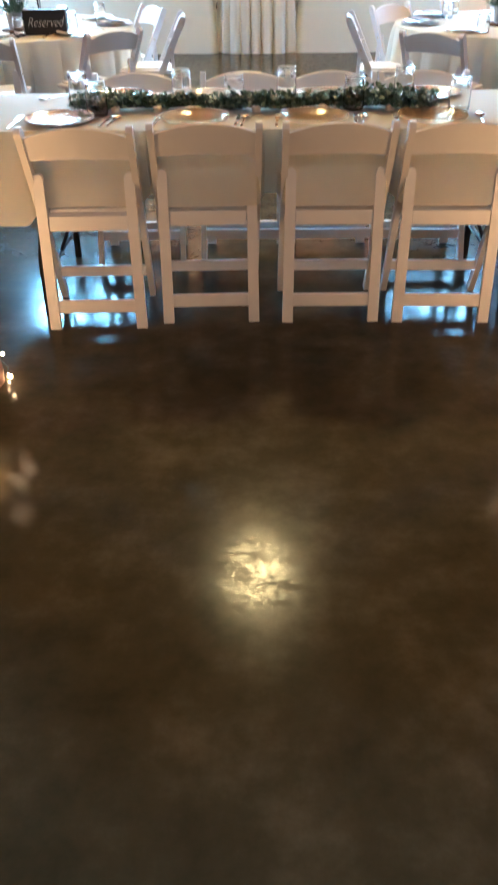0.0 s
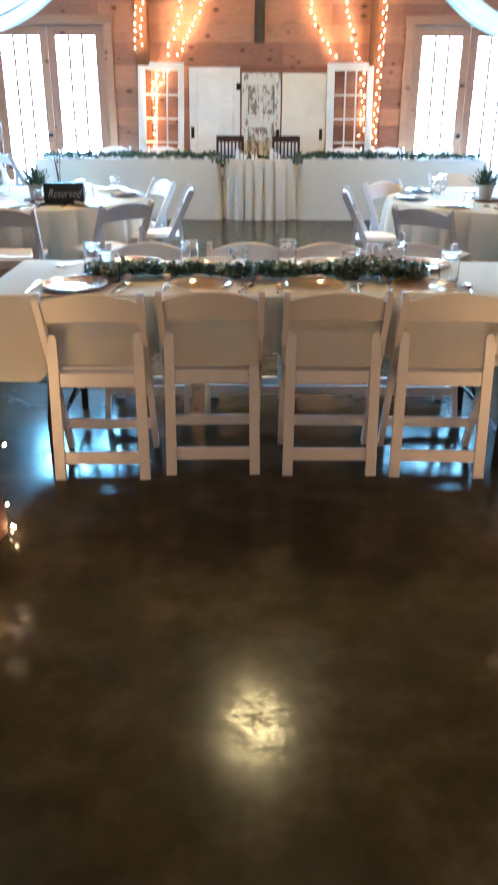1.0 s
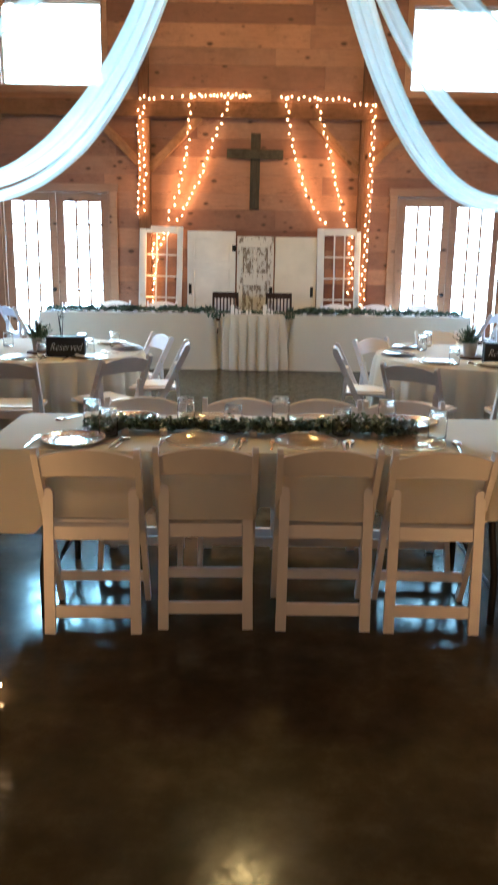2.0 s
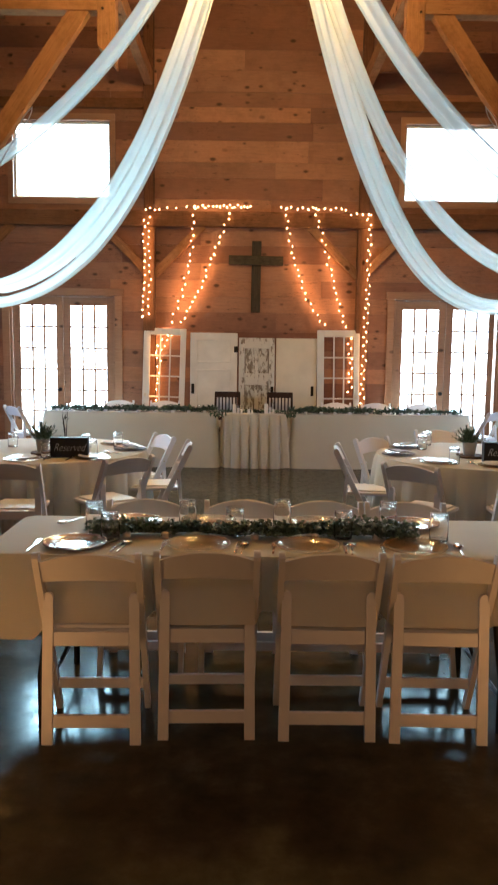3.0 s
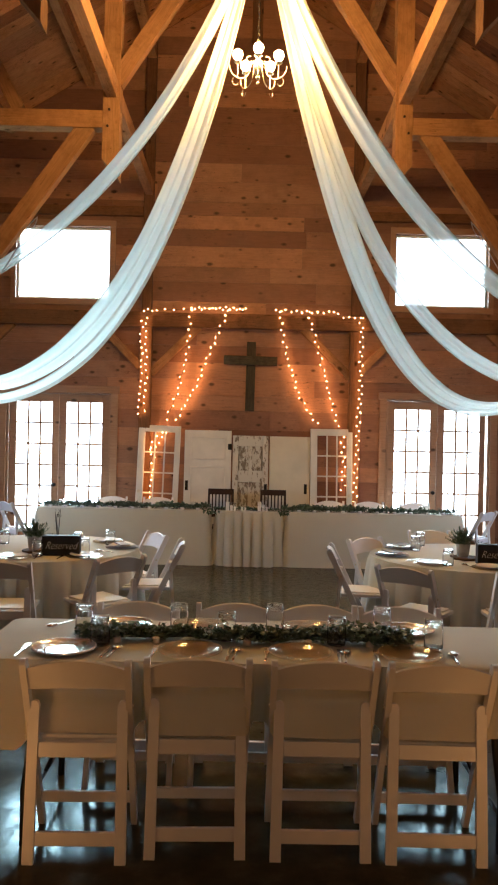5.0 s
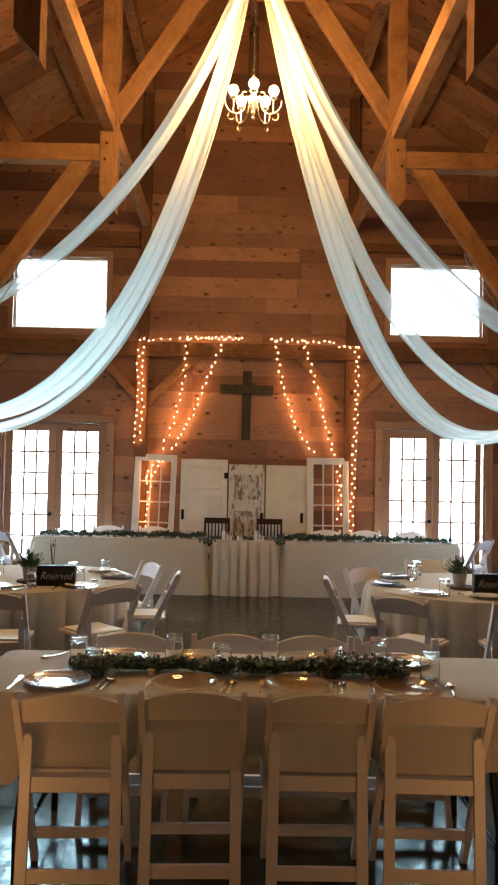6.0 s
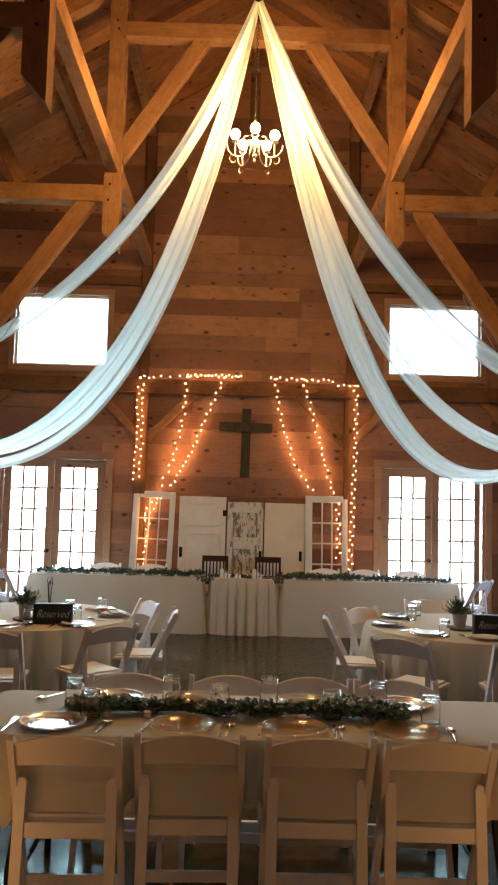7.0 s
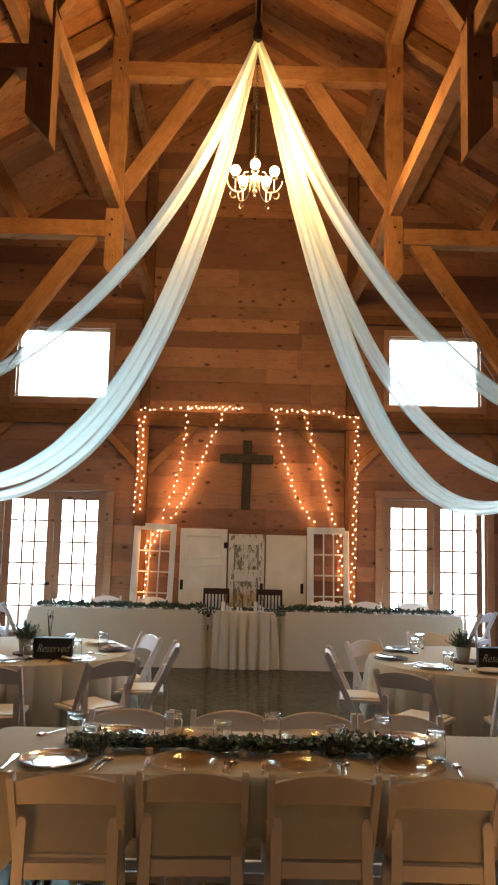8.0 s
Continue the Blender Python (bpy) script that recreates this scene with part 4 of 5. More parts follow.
part("rim", lathe_bm(RIM_PROFILE, 28), RIM_GLASS, JAR, "", True)
part("base", lathe_bm([(0.034, 0.0005), (0.0415, 0.004), (0.0435, 0.010), (0.0400, 0.012), (0.0350, 0.006), (0.034, 0.0005)], 28), RIM_GLASS, JAR, "", True)
for x, y in ((-0.594, 3.81), (-0.258, 4.09), (0.209, 4.13), (0.487, 3.895), (0.735, 4.12), (0.93, 3.86), (-0.023, 3.94)):
    copy_thing(JAR, pose(x, y, TZ + 0.001, 0, 0, rng.uniform(0, 90)))
for x, y in ((-1.63, 6.76), (-1.29, 6.98), (-1.165, 7.55), (-1.42, 7.35), (-2.11, 7.47), (1.645, 7.62), (1.76, 7.95), (1.72, 6.72), (2.17, 6.90)):
    copy_thing(JAR, pose(x, y, 0.751, 0, 0, rng.uniform(0, 90)))

TUMBLER = solid("votive_glass", lathe_bm([(0, 0), (0.03, 0), (0.037, 0.09), (0.0345, 0.09), (0.028, 0.008), (0, 0.007)], 20), RIM_GLASS, "small clear votive glass on the head table", "glass", "votive glasses", smooth=True, at=(-2.52, 11.62, 0.752))
for x, y in ((-1.59, 11.62), (-1.09, 11.70), (-0.66, 11.55), (-2.44, 11.75), (0.95, 11.7), (1.55, 11.65), (2.02, 11.70), (2.60, 11.66), (2.93, 11.6), (-0.10, 11.55), (0.28, 11.58)):
    copy_thing(TUMBLER, pose(x, y, 0.754))


def charger(place, material, label, group="charger plates", r=0.142):
    prof = [(0, 0.005), (r * 0.57, 0.005), (r * 0.60, 0.009), (r * 0.63, 0.010), (r * 0.66, 0.008), (r * 0.74, 0.011), (r * 0.93, 0.017), (r * 0.96, 0.021), (r * 0.985, 0.021), (r, 0.017), (r * 0.96, 0.010), (r * 0.66, 0.0), (0, 0.0)]
    bm = lathe_bm(prof, 48)
    for k in range(54):
        a = 2 * math.pi * k / 54
        lathe_bm([(0, 0.0045), (0.0052, 0.001), (0.0036, -0.002), (0, -0.003)], 6, (r * 0.968 * math.cos(a), r * 0.968 * math.sin(a), 0.0215), bm)
    return solid("charger_plate", bm, material, label, "plate", group, smooth=True, at=place)


SIL = charger((-0.734, 3.706, TZ + 0.0015), SILVER, "round polished silver charger plate")
GLD = charger((-0.18, 3.706, TZ + 0.0015), GOLD, "round amber glass charger plate with a beaded rim")
for x, y in ((0.308, 3.705), (0.791, 3.705), (-0.159, 4.165), (0.387, 4.165)):
    copy_thing(GLD, pose(x, y, TZ + 0.0015))
for x, y in ((-0.539, 4.165), (0.865, 4.165)):
    copy_thing(SIL, pose(x, y, TZ + 0.0015))


def fork_bm(L=0.19):
    bm = bar_bm((0, 0, 0.003), (0, L * 0.62, 0.005), 0.003, 0.011, 0.001, side=(1, 0, 0))
    bar_bm((0, L * 0.6, 0.005), (0, L * 0.76, 0.008), 0.002, 0.023, 0.0008, (1, 0, 0), bm)
    for k in range(4):
        x = -0.0096 + 0.0064 * k
        bar_bm((x, L * 0.75, 0.008), (x, L, 0.011), 0.002, 0.0034, 0, (1, 0, 0), bm)
    return bm


def knife_bm(L=0.21):
    bm = bar_bm((0, 0, 0.004), (0, L * 0.45, 0.004), 0.005, 0.012, 0.0015, (1, 0, 0))
    bar_bm((0, L * 0.45, 0.004), (0, L, 0.004), 0.002, 0.017, 0.0006, (1, 0, 0), bm)
    return bm


def spoon_bm(L=0.18):
    bm = bar_bm((0, 0, 0.003), (0, L * 0.75, 0.006), 0.003, 0.010, 0.001, (1, 0, 0))
    sub = bmesh.new()
    bmesh.ops.create_uvsphere(sub, u_segments=14, v_segments=8, radius=1)
    for v in sub.verts:
        v.co = Vector((v.co.x * 0.022, L * 0.86 + v.co.y * 0.034, 0.009 + v.co.z * 0.007))
    me = bpy.data.meshes.new("tmp")
    sub.to_mesh(me)
    sub.free()
    bm.from_mesh(me)
    return bm


FORK = solid("fork", fork_bm(), STEEL, "polished metal dinner fork", "fork", "cutlery", at=(-0.917, 3.583, TZ + 0.002))
KNIFE = solid("knife", knife_bm(), STEEL, "polished metal table knife", "knife", "cutlery", at=(-0.555, 3.588, TZ + 0.002))
SPOON = solid("spoon", spoon_bm(), STEEL, "polished metal soup spoon", "spoon", "cutlery", smooth=True, at=(-0.526, 3.598, TZ + 0.002))
FORK.rotation_euler = (0, 0, radians(-3))
KNIFE.rotation_euler = SPOON.rotation_euler = (0, 0, radians(-7))
for x, y, f, k, s in ((-0.18, 3.588, -0.165, 0.165, 0.190), (0.308, 3.588, -0.158, 0.160, 0.185), (0.791, 3.588, -0.155, None, 0.185)):
    copy_thing(FORK, pose(x + f, y, TZ + 0.002, 0, 0, -4))
    if k:
        copy_thing(KNIFE, pose(x + k, y, TZ + 0.002, 0, 0, -5))
    copy_thing(SPOON, pose(x + s, y, TZ + 0.002, 0, 0, 12 if x > 0.8 else -6))
for x, turn in ((-0.81, 150), (-0.37, 182), (0.11, 178), (0.61, 185), (0.69, 176)):
    copy_thing(SPOON if x < 0 else KNIFE, pose(x, 4.27, TZ + 0.002, 0, 0, turn))


# ---------- greenery ----------
def garland(name, label, x0, x1, y, z, spread, per_metre, leaf, width, seed, material=LEAF, lift=0.5):
    r = random.Random(seed)
    bm = bmesh.new()
    n = int((x1 - x0) * 40)
    stem = []
    for i in range(n + 1):
        x = x0 + (x1 - x0) * i / n
        stem.append((x - x0, 0.025 * math.sin(9 * x + seed), 0.008 + 0.004 * math.sin(23 * x)))
    for i in range(n):
        thick = 0.55 + 0.45 * abs(math.sin(5.3 * i / n * (x1 - x0) + seed) * math.cos(2.1 * i / n + seed))
        spray(bm, r, stem[i], (0.02, spread[0] * thick, spread[1] * thick), max(2, int(per_metre / 40 * thick)), leaf, width, lift)
    g = thing(name, (x0, y, z), label, "garland", "leaf garlands")
    part("leaves", bm, material, g)
    part("stem", tube_bm(stem, 0.004, 6), TWIG, g)
    return g


garland("leaf_garland", "dark green boxwood garland lying along the long table", -0.69, 0.835, 3.935, TZ + 0.002, (0.046, 0.038), 3400, 0.029, 0.023, 4, LEAF, 0.45)
garland("leaf_garland", "green garland along the front of the head table", -2.72, -0.42, 11.42, 0.752, (0.05, 0.036), 820, 0.06, 0.03, 5, SAGE)
garland("leaf_garland", "green garland along the front of the head table", 0.62, 3.02, 11.42, 0.752, (0.05, 0.038), 900, 0.06, 0.03, 6, SAGE)
garland("leaf_garland", "green garland along the sweetheart table", -0.36, 0.58, 11.36, 0.754, (0.025, 0.012), 420, 0.05, 0.026, 8, SAGE)
for x, lab in ((-0.40, 9), (0.60, 10)):
    r = random.Random(lab)
    bm = bmesh.new()
    for k in range(30):
        f = 0.6 * r.random()
        leaf_on(bm, Vector((r.gauss(0, 0.04), -0.02 + r.gauss(0, 0.015), 0.02 - 0.07 * f)), Vector((r.uniform(-1, 1), -0.5, r.uniform(-1, 0.3))), Vector((0, -0.7, 0.6)), 0.06, 0.03)
    solid("leaf_posy", bm, SAGE, "small bunch of sage leaves hanging at the table corner", "greenery", "leaf posies", at=(x, 11.21, 0.76))

# candles and wood slices among the long garland
r = random.Random(5)
for x, y in ((0.072, 3.86), (-0.348, 3.87), (0.352, 3.87), (0.642, 3.88), (-0.528, 3.87)):
    solid("tealight", lathe_bm([(0, 0), (0.019, 0), (0.019, 0.022), (0.016, 0.024), (0.002, 0.021), (0.001, 0.03), (0, 0.03)], 16), CANDLE, "small ivory tealight candle among the leaves", "candle", "tealights", at=(x, y, TZ + 0.002))
for x in (-2.62, -2.41, -2.17, -1.95, -1.72, -1.49, -1.25, -1.02, -0.8, -0.58, 0.82, 1.03, 1.22, 1.43, 1.66, 1.9, 2.14, 2.37, 2.6, 2.81):
    solid("tealight", lathe_bm([(0, 0), (0.024, 0), (0.026, 0.026), (0.022, 0.030), (0, 0.026)], 12), CHINA, "white tealight on the head table", "candle", "tealights", at=(x, 11.320 + 0.010 * math.sin(9 * x), 0.754))


def pot_plant(x, y, seed):
    p = thing("pot_plant", (x, y, 0.771), "bushy green plant in a whitewashed pot on a wood slice", "plant", "centrepiece plants")
    part("pot", lathe_bm([(0, 0), (0.048, 0), (0.062, 0.105), (0.066, 0.112), (0.060, 0.112), (0.056, 0.095), (0, 0.09)], 24), ZINC, p, "", True)
    bm = bmesh.new()
    r = random.Random(seed)
    for k in range(85):
        a, tilt = r.uniform(0, 6.28), r.uniform(0.05, 1.35)
        d = Vector((math.cos(a) * math.sin(tilt), math.sin(a) * math.sin(tilt), math.cos(tilt)))
        L = r.uniform(0.09, 0.17)
        tip = Vector((0, 0, 0.09)) + d * L
        for j in range(9):
            q = Vector((0, 0, 0.09)).lerp(tip, 0.3 + 0.08 * j)
            leaf_on(bm, q, d + Vector((r.uniform(-1, 1), r.uniform(-1, 1), r.uniform(-0.5, 1))) * 0.8, Vector((0, 0, 1)), 0.032, 0.010)
    part("foliage", bm, LEAF, p)
    sl = solid("wood_slice", lathe_bm([(0, 0), (0.12, 0), (0.125, 0.01), (0.12, 0.02), (0, 0.02)], 28), BARK, "round slice of log under the centrepiece", "wood slice", "wood slices", at=(x + 0.02, y, 0.751))


pot_plant(-1.72, 7.02, 31)
pot_plant(1.955, 7.14, 32)


def reserved_sign(x, y, turn):
    s = thing("reserved_sign", (x, y, 0.752), "small black box sign with white script", "sign", "reserved signs", turn=turn)
    part("board", box_bm((-0.155, -0.045, 0), (0.155, 0.045, 0.165), 0.004), CHALK, s)
    cu = bpy.data.curves.new("lettering", "FONT")
    cu.body, cu.size, cu.extrude, cu.align_x, cu.align_y, cu.shear = "Reserved", 0.088, 0.0008, "CENTER", "CENTER", 0.45
    cu.offset = -0.0018
    tmp = new("tmp_text", cu)
    bpy.context.view_layer.update()
    me = bpy.data.meshes.new_from_object(tmp.evaluated_get(bpy.context.evaluated_depsgraph_get()))
    bpy.data.objects.remove(tmp)
    me.materials.clear()
    me.materials.append(LETTER)
    ob = new("lettering", me)
    ob.parent = s
    ob.matrix_basis = pose(0, -0.0465, 0.082, 90, 0, 0)
    ob.scale = (0.78, 1.02, 1)


reserved_sign(-1.455, 6.86, 3)
reserved_sign(2.15, 6.86, -4)


def twig_vase(x, y, seed):
    t = thing("twig_stand", (x, y, 0.751), "thin dark twigs standing in a small bottle", "twigs", "twig stands")
    part("bottle", lathe_bm([(0, 0), (0.028, 0), (0.03, 0.05), (0.014, 0.075), (0.013, 0.1), (0.010, 0.1), (0.010, 0.075), (0.024, 0.05), (0.024, 0.006), (0, 0.005)], 16), JAR_GLASS, t, "", True)
    r = random.Random(seed)
    bm = bmesh.new()
    for k in range(3):
        a = r.uniform(0, 6.28)
        tube_bm([(0, 0, 0.02), (0.01 * math.cos(a), 0.01 * math.sin(a), 0.15), (0.03 * math.cos(a), 0.02 * math.sin(a), r.uniform(0.26, 0.34))], [0.004, 0.004, 0.0025], 5, bm)
    for k in range(14):
        leaf_on(bm, Vector((r.gauss(0, 0.012), r.gauss(0, 0.01), r.uniform(0.14, 0.32))), Vector((r.uniform(-1, 1), r.uniform(-1, 1), 1)), Vector((0, 0, 1)), 0.03, 0.012)
    part("twigs", bm, TWIG, t)


twig_vase(-1.60, 7.35, 41)
twig_vase(2.42, 7.20, 42)


# place settings on the round tables
def place_setting(x, y, turn, napkin):
    t = thing("dinner_plate", (x, y, 0.7515), "white dinner plate on a dark charger", "plate", "round table plates", turn=turn)
    r = 0.15
    part("charger", lathe_bm([(0, 0.003), (r * 0.7, 0.003), (r, 0.014), (r * 0.97, 0.008), (r * 0.68, 0), (0, 0)], 40), NAPKIN if napkin else GOLD, t, "", True)
    r = 0.12
    part("plate", lathe_bm([(0, 0.018), (r * 0.62, 0.018), (r, 0.030), (r * 0.98, 0.026), (r * 0.6, 0.013), (0, 0.012)], 40), CHINA, t, "", True)
    if napkin:
        n = solid("napkin", box_bm((-0.10, -0.045, 0), (0.10, 0.045, 0.012), 0.005), NAPKIN, "folded grey napkin laid on a plate", "napkin", "napkins", at=(x, y, 0.7815))
        n.rotation_euler = (0, 0, radians(turn + 25))


for x, y, turn, nap in ((-1.80, 6.66, 0, 0), (-1.25, 6.78, 40, 0), (-1.03, 7.38, 90, 1), (-1.21, 7.72, 120, 0), (1.36, 7.25, -90, 1), (1.60, 6.76, -50, 0), (1.53, 7.76, -140, 1), (2.03, 6.60, 0, 0)):
    place_setting(x, y, turn, nap)
for x, y, turn in ((-1.62, 6.62, 0), (1.92, 6.62, 20), (-1.06, 7.06, 60)):
    copy_thing(SPOON, pose(x, y, 0.752, 0, 0, turn))
for x, y, turn in ((-1.44, 6.63, -5), (2.2, 6.6, 5), (1.41, 6.95, -60)):
    copy_thing(FORK, pose(x, y, 0.752, 0, 0, turn))

# white letters standing on the sweetheart table, too small to read: plain bars
for x, w, h in ((-0.17, 0.050, 0.125), (-0.115, 0.036, 0.075), (-0.07, 0.030, 0.060), (0.03, 0.036, 0.062), (0.075, 0.028, 0.05), (0.27, 0.050, 0.135), (0.325, 0.036, 0.09), (0.37, 0.030, 0.065)):
    b = thing("table_letter", (x, 11.30, 0.7535), "small white standing letter of a table sign", "letter", "table letters")
    part("bar", box_bm((-w / 2, -0.008, 0), (w / 2, 0.008, h), 0.005), LETTER, b)

# ---------- drapes from the roof ----------
def drape(label, ctrl, widths, folds, seed, wall=None, slit=None, group="ceiling drapes"):
    """A long strip of thin cloth along a curve, gathered into folds, its face turned to the length of the hall."""
    r = random.Random(seed)
    n, across = 56, 12 * folds
    first = ctrl
    if wall:
        # the rest of the strip, sinking a little further and then rising to the side wall
        a, d = Vector(ctrl[3]), (Vector(ctrl[3]) - Vector(ctrl[2])) * 0.25
        b = Vector(wall)
        second = (a, a + d, b + Vector(((a.x - b.x) * 0.35, (a.y - b.y) * 0.35, -0.45)), b)
        n, widths = 84, widths + [widths[-1]] * ((len(widths) - 1) // 2 - 1) + [0.10]

    def along(s):
        if not wall:
            return bezier(first, s)
        return bezier(first, s * 1.5) if s < 2 / 3 else bezier(second, s * 3 - 2)

    ph = [r.uniform(0, 6.28) for _ in range(4)]
    bm = bmesh.new()
    rows = []
    for i in range(n + 1):
        s = i / n
        p = along(s)
        t = (along(min(1, s + 0.01)) - along(max(0, s - 0.01))).normalized()
        side = t.cross(Vector((0, 1, 0))).normalized()
        face = side.cross(t)
        f = s * (len(widths) - 1)
        k = min(int(f), len(widths) - 2)
        w = widths[k] + (widths[k + 1] - widths[k]) * (f - k)
        row = []
        for j in range(across + 1):
            u = j / across - 0.5
            a = folds * 2 * math.pi * u
            d = (0.03 + 0.06 * min(1.0, 1.6 * s)) * w * math.sin(a + ph[0] + 1.3 * math.sin(3 * s + ph[1])) + 0.010 * w * math.sin(2.3 * a + ph[2] + 2 * s)
            bulge = 0.22 * w * (1 - (2 * u) ** 2)
            edge = 0.015 * w * math.sin(17 * s + ph[3])
            if slit and s > slit[0]:
                edge += (1 if u > slit[1] else -1) * slit[2] * min(1.0, (s - slit[0]) / 0.17)
            row.append(bm.verts.new(p + side * (u * w + edge) + face * (d + bulge)))
        rows.append(row)
    for i, (a, b) in enumerate(zip(rows, rows[1:])):
        for j in range(across):
            if slit and (i + 1) / n > slit[0] and j / across - 0.5 <= slit[1] < (j + 1) / across - 0.5:
                continue
            bm.faces.new((a[j], a[j + 1], b[j + 1], b[j]))
    d = thing("ceiling_drape", rows[0][across // 2].co, label, "drape", group)
    base = d.matrix_basis.inverted()
    hems = []
    for e in (0, across):
        # a doubled band of cloth sewn along each edge
        hem = bmesh.new()
        step = 1 if e == 0 else -1
        band = [[base @ row[e + step * m].co for m in (0, 1)] for row in rows]
        loops = []
        for k, (p, q) in enumerate(band):
            t = band[min(k + 1, n)][0] - band[max(k - 1, 0)][0]
            face = t.cross(q - p).normalized() * 0.0035
            q = p + (q - p).normalized() * min(0.016, (q - p).length)
            loops.append([hem.verts.new(v) for v in (p + face, q + face, q - face, p - face)])
        for a, b in zip(loops, loops[1:]):
            for k in range(4):
                hem.faces.new((a[k], a[(k + 1) % 4], b[(k + 1) % 4], b[k]))
        hems.append(hem)
    bm.transform(base)
    part("cloth_panel", bm, DRAPE, d, smooth=True)
    for hem in hems:
        part("hem", hem, DRAPE, d, smooth=True)
    return d


G = (0.085, 7.40, 6.51)
MID_BAY = 7.41
L2 = (G, (-0.42, 8.08, 4.65), (-1.20, 9.06, 2.56), (-3.01, 10.4, 2.31))
R1 = (G, (0.76, 8.11, 4.84), (1.24, 8.71, 1.83), (3.24, 10.2, 2.21))
R2 = (G, (0.67, 7.81, 4.92), (1.23, 8.25, 2.96), (2.92, 9.2, 2.53))
R3 = (G, (0.52, 7.14, 5.22), (1.06, 6.90, 3.83), (1.97, 6.2, 2.89))
L1 = (G, (-0.31, 7.19, 5.18), (-0.93, 6.89, 3.86), (-1.82, 6.2, 2.98))
SWAG = "sheer white drape swagged from the roof to the wall"
drape(SWAG, L2, [0.05, 0.14, 0.20, 0.25, 0.29, 0.35, 0.40, 0.38, 0.32], 3, 1, (WEST + 0.02, 11.4, 3.2), (0.54, 0.03, 0.022))
drape(SWAG, R1, [0.06, 0.17, 0.23, 0.24, 0.25, 0.25, 0.24, 0.20, 0.15], 3, 2, (EAST - 0.02, 11.3, 3.2))
drape("narrow sheer drape hanging in a long curve", R2, [0.04, 0.11, 0.14, 0.15, 0.155, 0.16, 0.17], 2, 3, (EAST - 0.02, 10.3, 3.2))
drape("sheer white drape tied out to the side", R3, [0.05, 0.12, 0.15, 0.17, 0.168, 0.16, 0.14], 2, 4, (EAST - 0.02, 5.0, 3.4))
drape("sheer white drape tied out to the side", L1, [0.05, 0.12, 0.13, 0.13, 0.125, 0.115, 0.09], 2, 5, (WEST + 0.02, 5.0, 3.4))
rope = thing("drape_rope", (0.085, 7.40, 6.47), "dark knotted rope holding the drapes together", "rope")
part("cord", tube_bm([(0, 0, 0.1), (0.004, 0, 0.5), (-0.003, 0, 1.2), (XC - 0.085, 0, RIDGE - 0.2 - 6.47)], 0.02, 8), ROPE, rope, "", True)
part("knot", lathe_bm([(0, 0), (0.035, 0.02), (0.05, 0.06), (0.04, 0.10), (0.048, 0.14), (0.03, 0.20), (0, 0.22)], 16), ROPE, rope, "", True)

# clear tie lines looped above the outer drapes
for s, x, z in ((-1, -1.54, 3.34), (1, 1.70, 3.38)):
    t = thing("tie_line", (x, 6.2, z), "thin clear tie line looped round a drape", "tie line", "drape tie lines")
    strand = [(s * 0.25 * v, 0.03 - 0.41 * v, 0.020 * math.sin(math.pi * min(1.0, v * 2.6))) for v in (k / 20 for k in range(21))]
    loop = [(a + b, 0, z) for a, z, b in strand[::-1]] + [(a - b, -0.006, z) for a, z, b in strand[1:]]
    part("line", tube_bm(loop, 0.004, 6), WIRE, t, "", True)


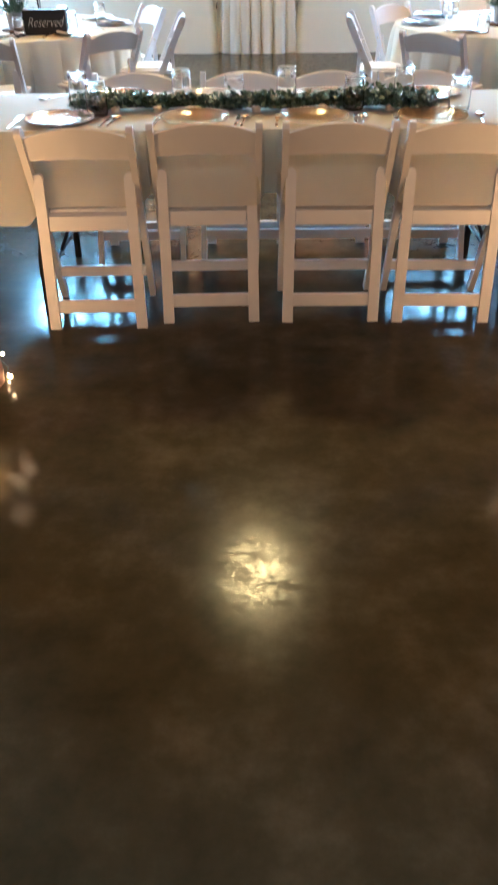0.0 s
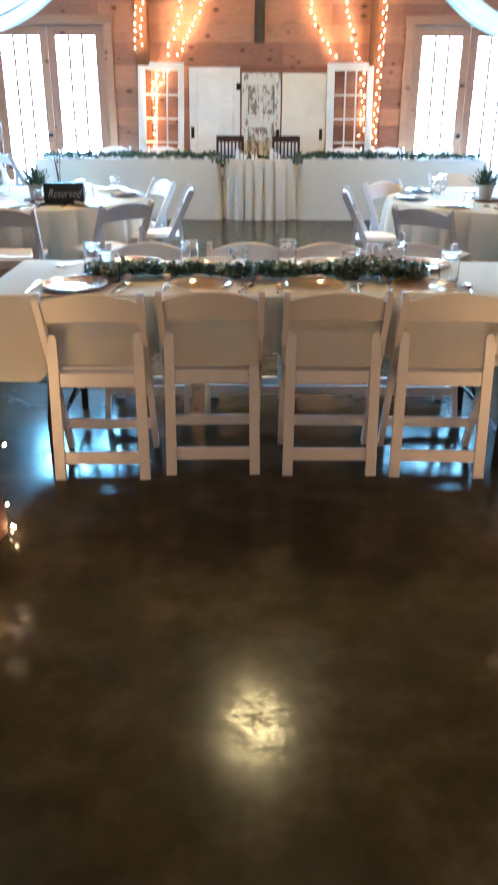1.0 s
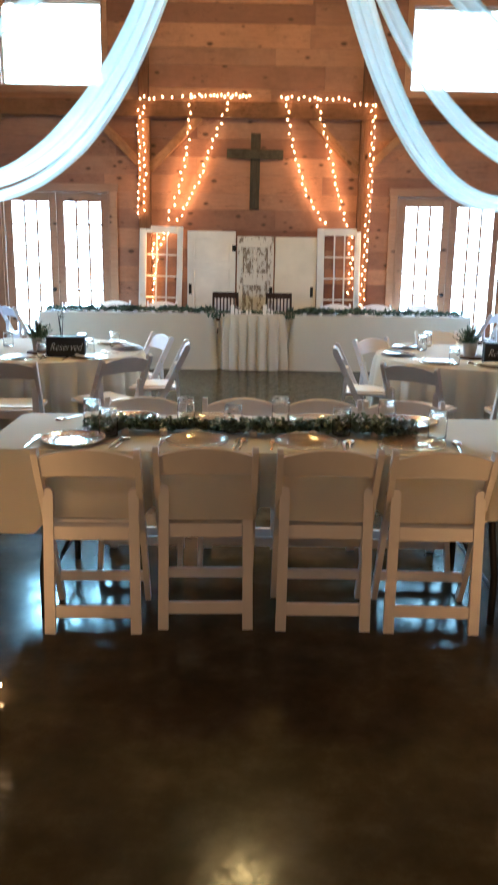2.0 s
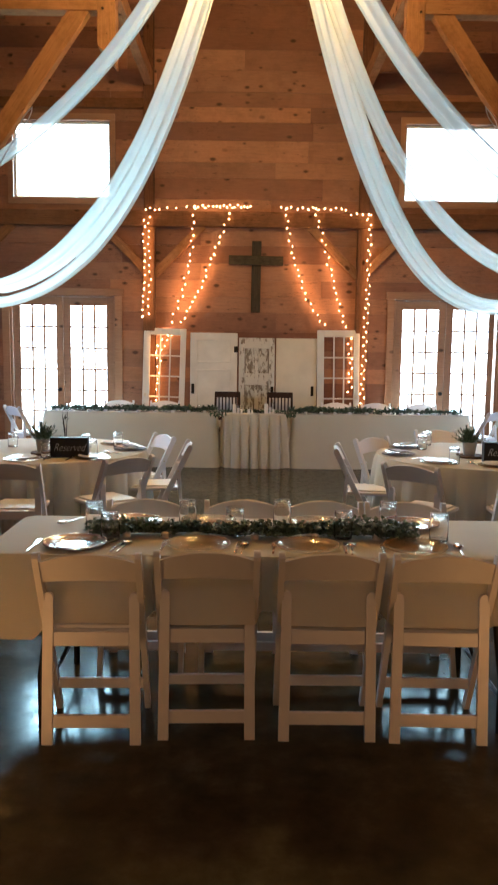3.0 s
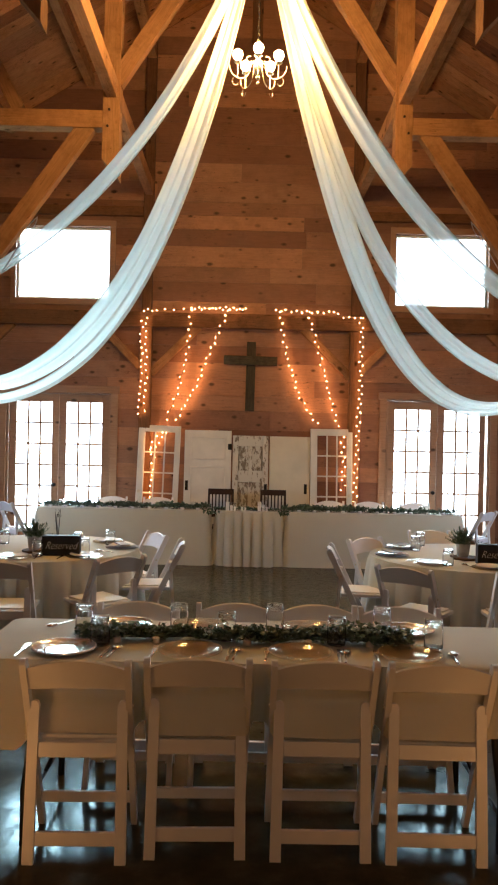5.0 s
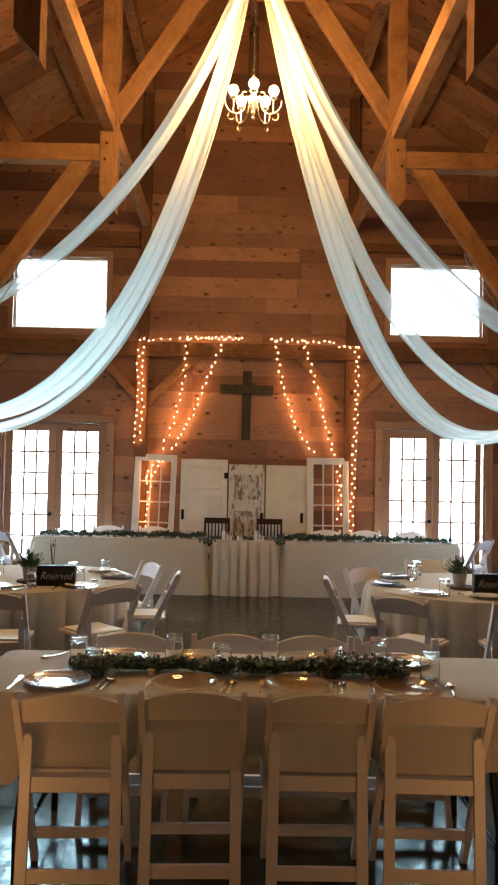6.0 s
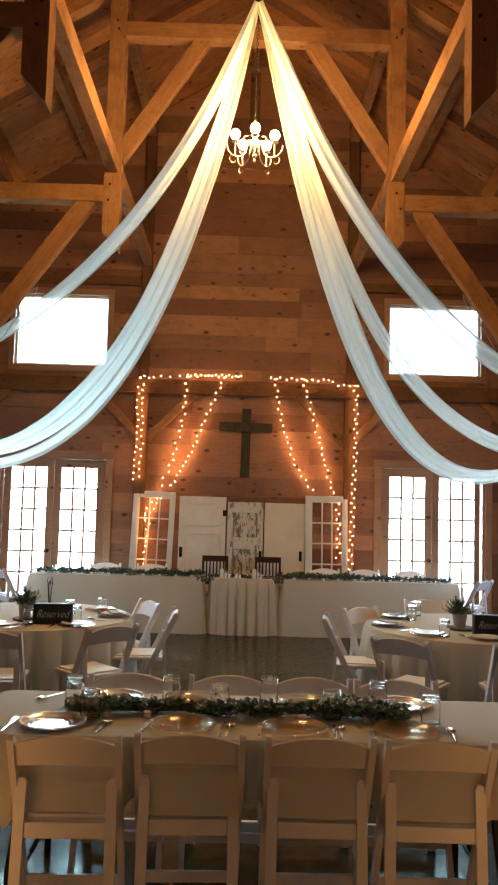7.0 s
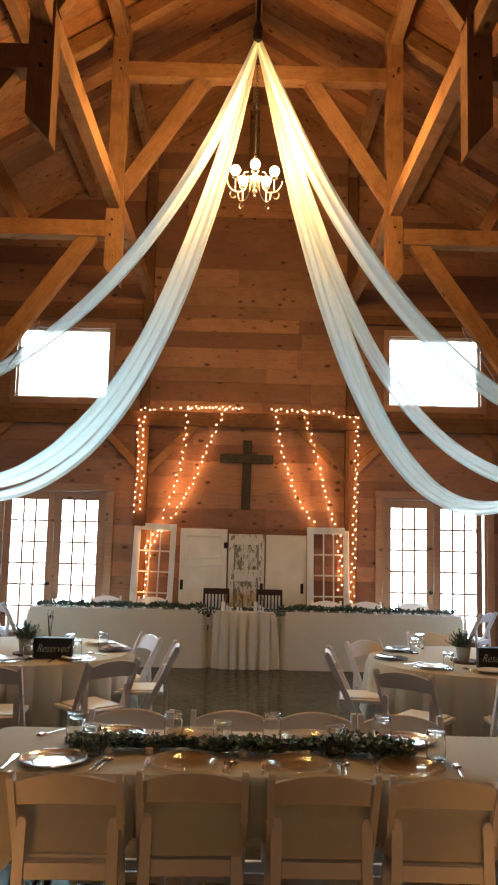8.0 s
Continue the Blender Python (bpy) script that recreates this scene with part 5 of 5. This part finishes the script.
# ---------- chandelier ----------
def chandelier(x, y, z, hang):
    c = thing("chandelier", (x, y, z), "brushed metal chandelier with five lit bulbs", "chandelier")
    part("hub", lathe_bm([(0, -0.13), (0.012, -0.12), (0.022, -0.10), (0.012, -0.085), (0.035, -0.05), (0.045, 0.0), (0.03, 0.05), (0.014, 0.08), (0.014, 0.20), (0.024, 0.22), (0.008, 0.25), (0, 0.26)], 18), NICKEL, c, "", True)
    part("finial", lathe_bm([(0, -0.165), (0.010, -0.158), (0.014, -0.148), (0, -0.132)], 12), NICKEL, c, "", True)
    for k in range(5):
        a = radians(-90 + 72 * k)
        d = Vector((math.cos(a), math.sin(a), 0))
        up = Vector((0, 0, 1))
        # the arm swings down from the hub in a wide loop, rises outside the cup and curls back under it
        loop = [d * (0.175 - 0.098 * math.cos(u)) - up * (0.035 + 0.098 * math.sin(u)) for u in (radians(8 * i) for i in range(24))]
        arm = part("arm", tube_bm([d * 0.03 + up * 0.03, d * 0.06 + up * 0.02, *loop], 0.0045, 8), NICKEL, c, "", True)
        curl = [d * (0.215 + 0.030 * math.cos(u)) - up * (0.165 + 0.034 * math.sin(u)) for u in (radians(-60 + 28 * i) for i in range(9))]
        part("scroll", tube_bm(curl, 0.0038, 6), NICKEL, arm, "", True)
        hook = [d * (0.085 + 0.026 * math.cos(u)) + up * (0.055 + 0.026 * math.sin(u)) for u in (radians(-150 + 30 * i) for i in range(10))]
        part("scroll", tube_bm(hook, 0.0035, 6), NICKEL, arm, "", True)
        q = d * 0.195
        part("stem", tube_bm([q - up * 0.132, q - up * 0.005], 0.0045, 8), NICKEL, arm, "", True)
        part("cup", lathe_bm([(0, -0.006), (0.022, -0.002), (0.034, 0.010), (0.036, 0.014), (0.013, 0.012), (0.013, 0.03), (0, 0.03)], 14, (q.x, q.y, 0)), NICKEL, arm, "", True)
        part("bulb", lathe_bm([(0, 0.014), (0.014, 0.016), (0.019, 0.026), (0.040, 0.052), (0.048, 0.078), (0.041, 0.104), (0.024, 0.120), (0, 0.126)], 18, (q.x, q.y, 0)), GLOBE, arm, "glowing frosted bulb", True)
    links = bmesh.new()
    k, zz = 0, 0.26
    while zz < hang - 0.09:
        ring = [Vector((0.012 * math.cos(u), 0, 0.022 * math.sin(u))) for u in (2 * math.pi * i / 8 for i in range(9))]
        turn = Matrix.Rotation(radians(90 * (k % 2)), 3, "Z")
        tube_bm([turn @ v + Vector((0, 0, zz + 0.02)) for v in ring], 0.003, 5, links)
        zz += 0.036
        k += 1
    part("chain", links, IRON, c)
    part("canopy", lathe_bm([(0, hang - 0.10), (0.02, hang - 0.10), (0.055, hang - 0.03), (0.06, hang), (0, hang)], 18), NICKEL, c, "", True)
    return c


chandelier(0.09, MID_BAY + 0.12, 5.14, RIDGE - 0.21 - 5.14)


# ---------- lit log stumps beside the aisle ----------
def log_stump(x, y, seed):
    r = random.Random(seed)
    s = thing("log_stump", (x, y, 0), "bark-covered log stump wound with warm fairy lights", "stump", "lit log stumps")
    n, rows = 26, []
    bm = bmesh.new()
    for z, k in ((0, 1.0), (0.05, 1.02), (0.15, 0.97), (0.26, 0.94), (0.275, 0.90)):
        rows.append([bm.verts.new(((0.15 * k + 0.006 * math.sin(5 * a) + r.uniform(-0.003, 0.003)) * math.cos(a), (0.15 * k + 0.006 * math.sin(3 * a)) * math.sin(a), z)) for a in (2 * math.pi * i / n for i in range(n))])
    for a, b in zip(rows, rows[1:]):
        for i in range(n):
            bm.faces.new((a[i], a[(i + 1) % n], b[(i + 1) % n], b[i]))
    bm.faces.new(rows[0][::-1])
    bm.faces.new(rows[-1])
    part("log", bm, BARK, s, "", True)
    wire = [Vector(((0.17 + 0.012 * math.sin(7 * u)) * math.cos(u), (0.17 + 0.012 * math.sin(7 * u)) * math.sin(u), 0.03 + 0.055 * u / 1.0)) for u in (0.35 * i for i in range(30))]
    part("cord", tube_bm(wire, 0.003, 5), CORD, s)
    for k in range(0, 30, 2):
        p = wire[k]
        share("bulb", BULB_MESH, s, Matrix.Translation(p * 1.0 + Vector((p.x * 0.12, p.y * 0.12, 0.012 * (-1) ** k))))
    for dx, dy, dz in ((0.16, 0.06, 0.015),):
        share("bulb", BULB_MESH, s, Matrix.Translation((dx if x < 0 else -dx, dy, dz)))
    twigs = bmesh.new()
    for k in range(7):
        a = r.uniform(0, 6.28)
        tip = Vector((0.14 * math.cos(a), 0.14 * math.sin(a), 0.27 + r.uniform(0.12, 0.36)))
        tube_bm([(0.05 * math.cos(a), 0.05 * math.sin(a), 0.26), (0.09 * math.cos(a), 0.09 * math.sin(a), 0.38), tip], [0.006, 0.004, 0.003], 5, twigs)
        share("bulb", BULB_MESH, s, Matrix.Translation(tip + Vector((0, 0, 0.014))))
    part("twigs", twigs, TWIG, s)


log_stump(-1.065, 2.93, 51)
log_stump(1.235, 2.80, 52)

# ---------- boards of the gable wall ----------
def wall_boards():
    r = random.Random(77)
    stops = [0.0, 2.40, 3.84, 4.95, RIDGE - 0.12]
    for lo, hi in zip(stops, stops[1:]):
        z, left = lo, hi - lo
        n = max(1, round(left / 0.265))
        hs = [r.uniform(0.75, 1.25) for _ in range(n)]
        k = left / sum(hs)
        for h in hs:
            z0, z1 = z + 0.002, z + h * k - 0.002
            z += h * k
            half0 = min(HALF, (RIDGE - z0) / SLOPE - 0.01)
            half1 = min(HALF, (RIDGE - z1) / SLOPE - 0.01)
            for a, b in wall_spans(z0, z1, XC - half0, XC + half0):
                x = a
                while x < b - 0.01:
                    e = min(b, x + r.uniform(1.6, 3.4))
                    if b - e < 0.5:
                        e = b
                    a1 = max(x, XC - half1) if x == a else x
                    b1 = min(e, XC + half1) if e == b else e
                    if b1 - a1 > 0.05:
                        y = NORTH - r.uniform(0.0, 0.006)
                        bm = prism_bm([(0, 0), (e - x - 0.003, 0), (b1 - x - 0.003, z1 - z0), (a1 - x, z1 - z0)], 0.03)
                        ob = part("board", bm, WALL_WOOD, WALL_N)
                        m = pose(0, 0, 0, 90)
                        m.translation = (x, y + 0.015, z0)
                        ob.matrix_basis = m
                    x = e


wall_boards()
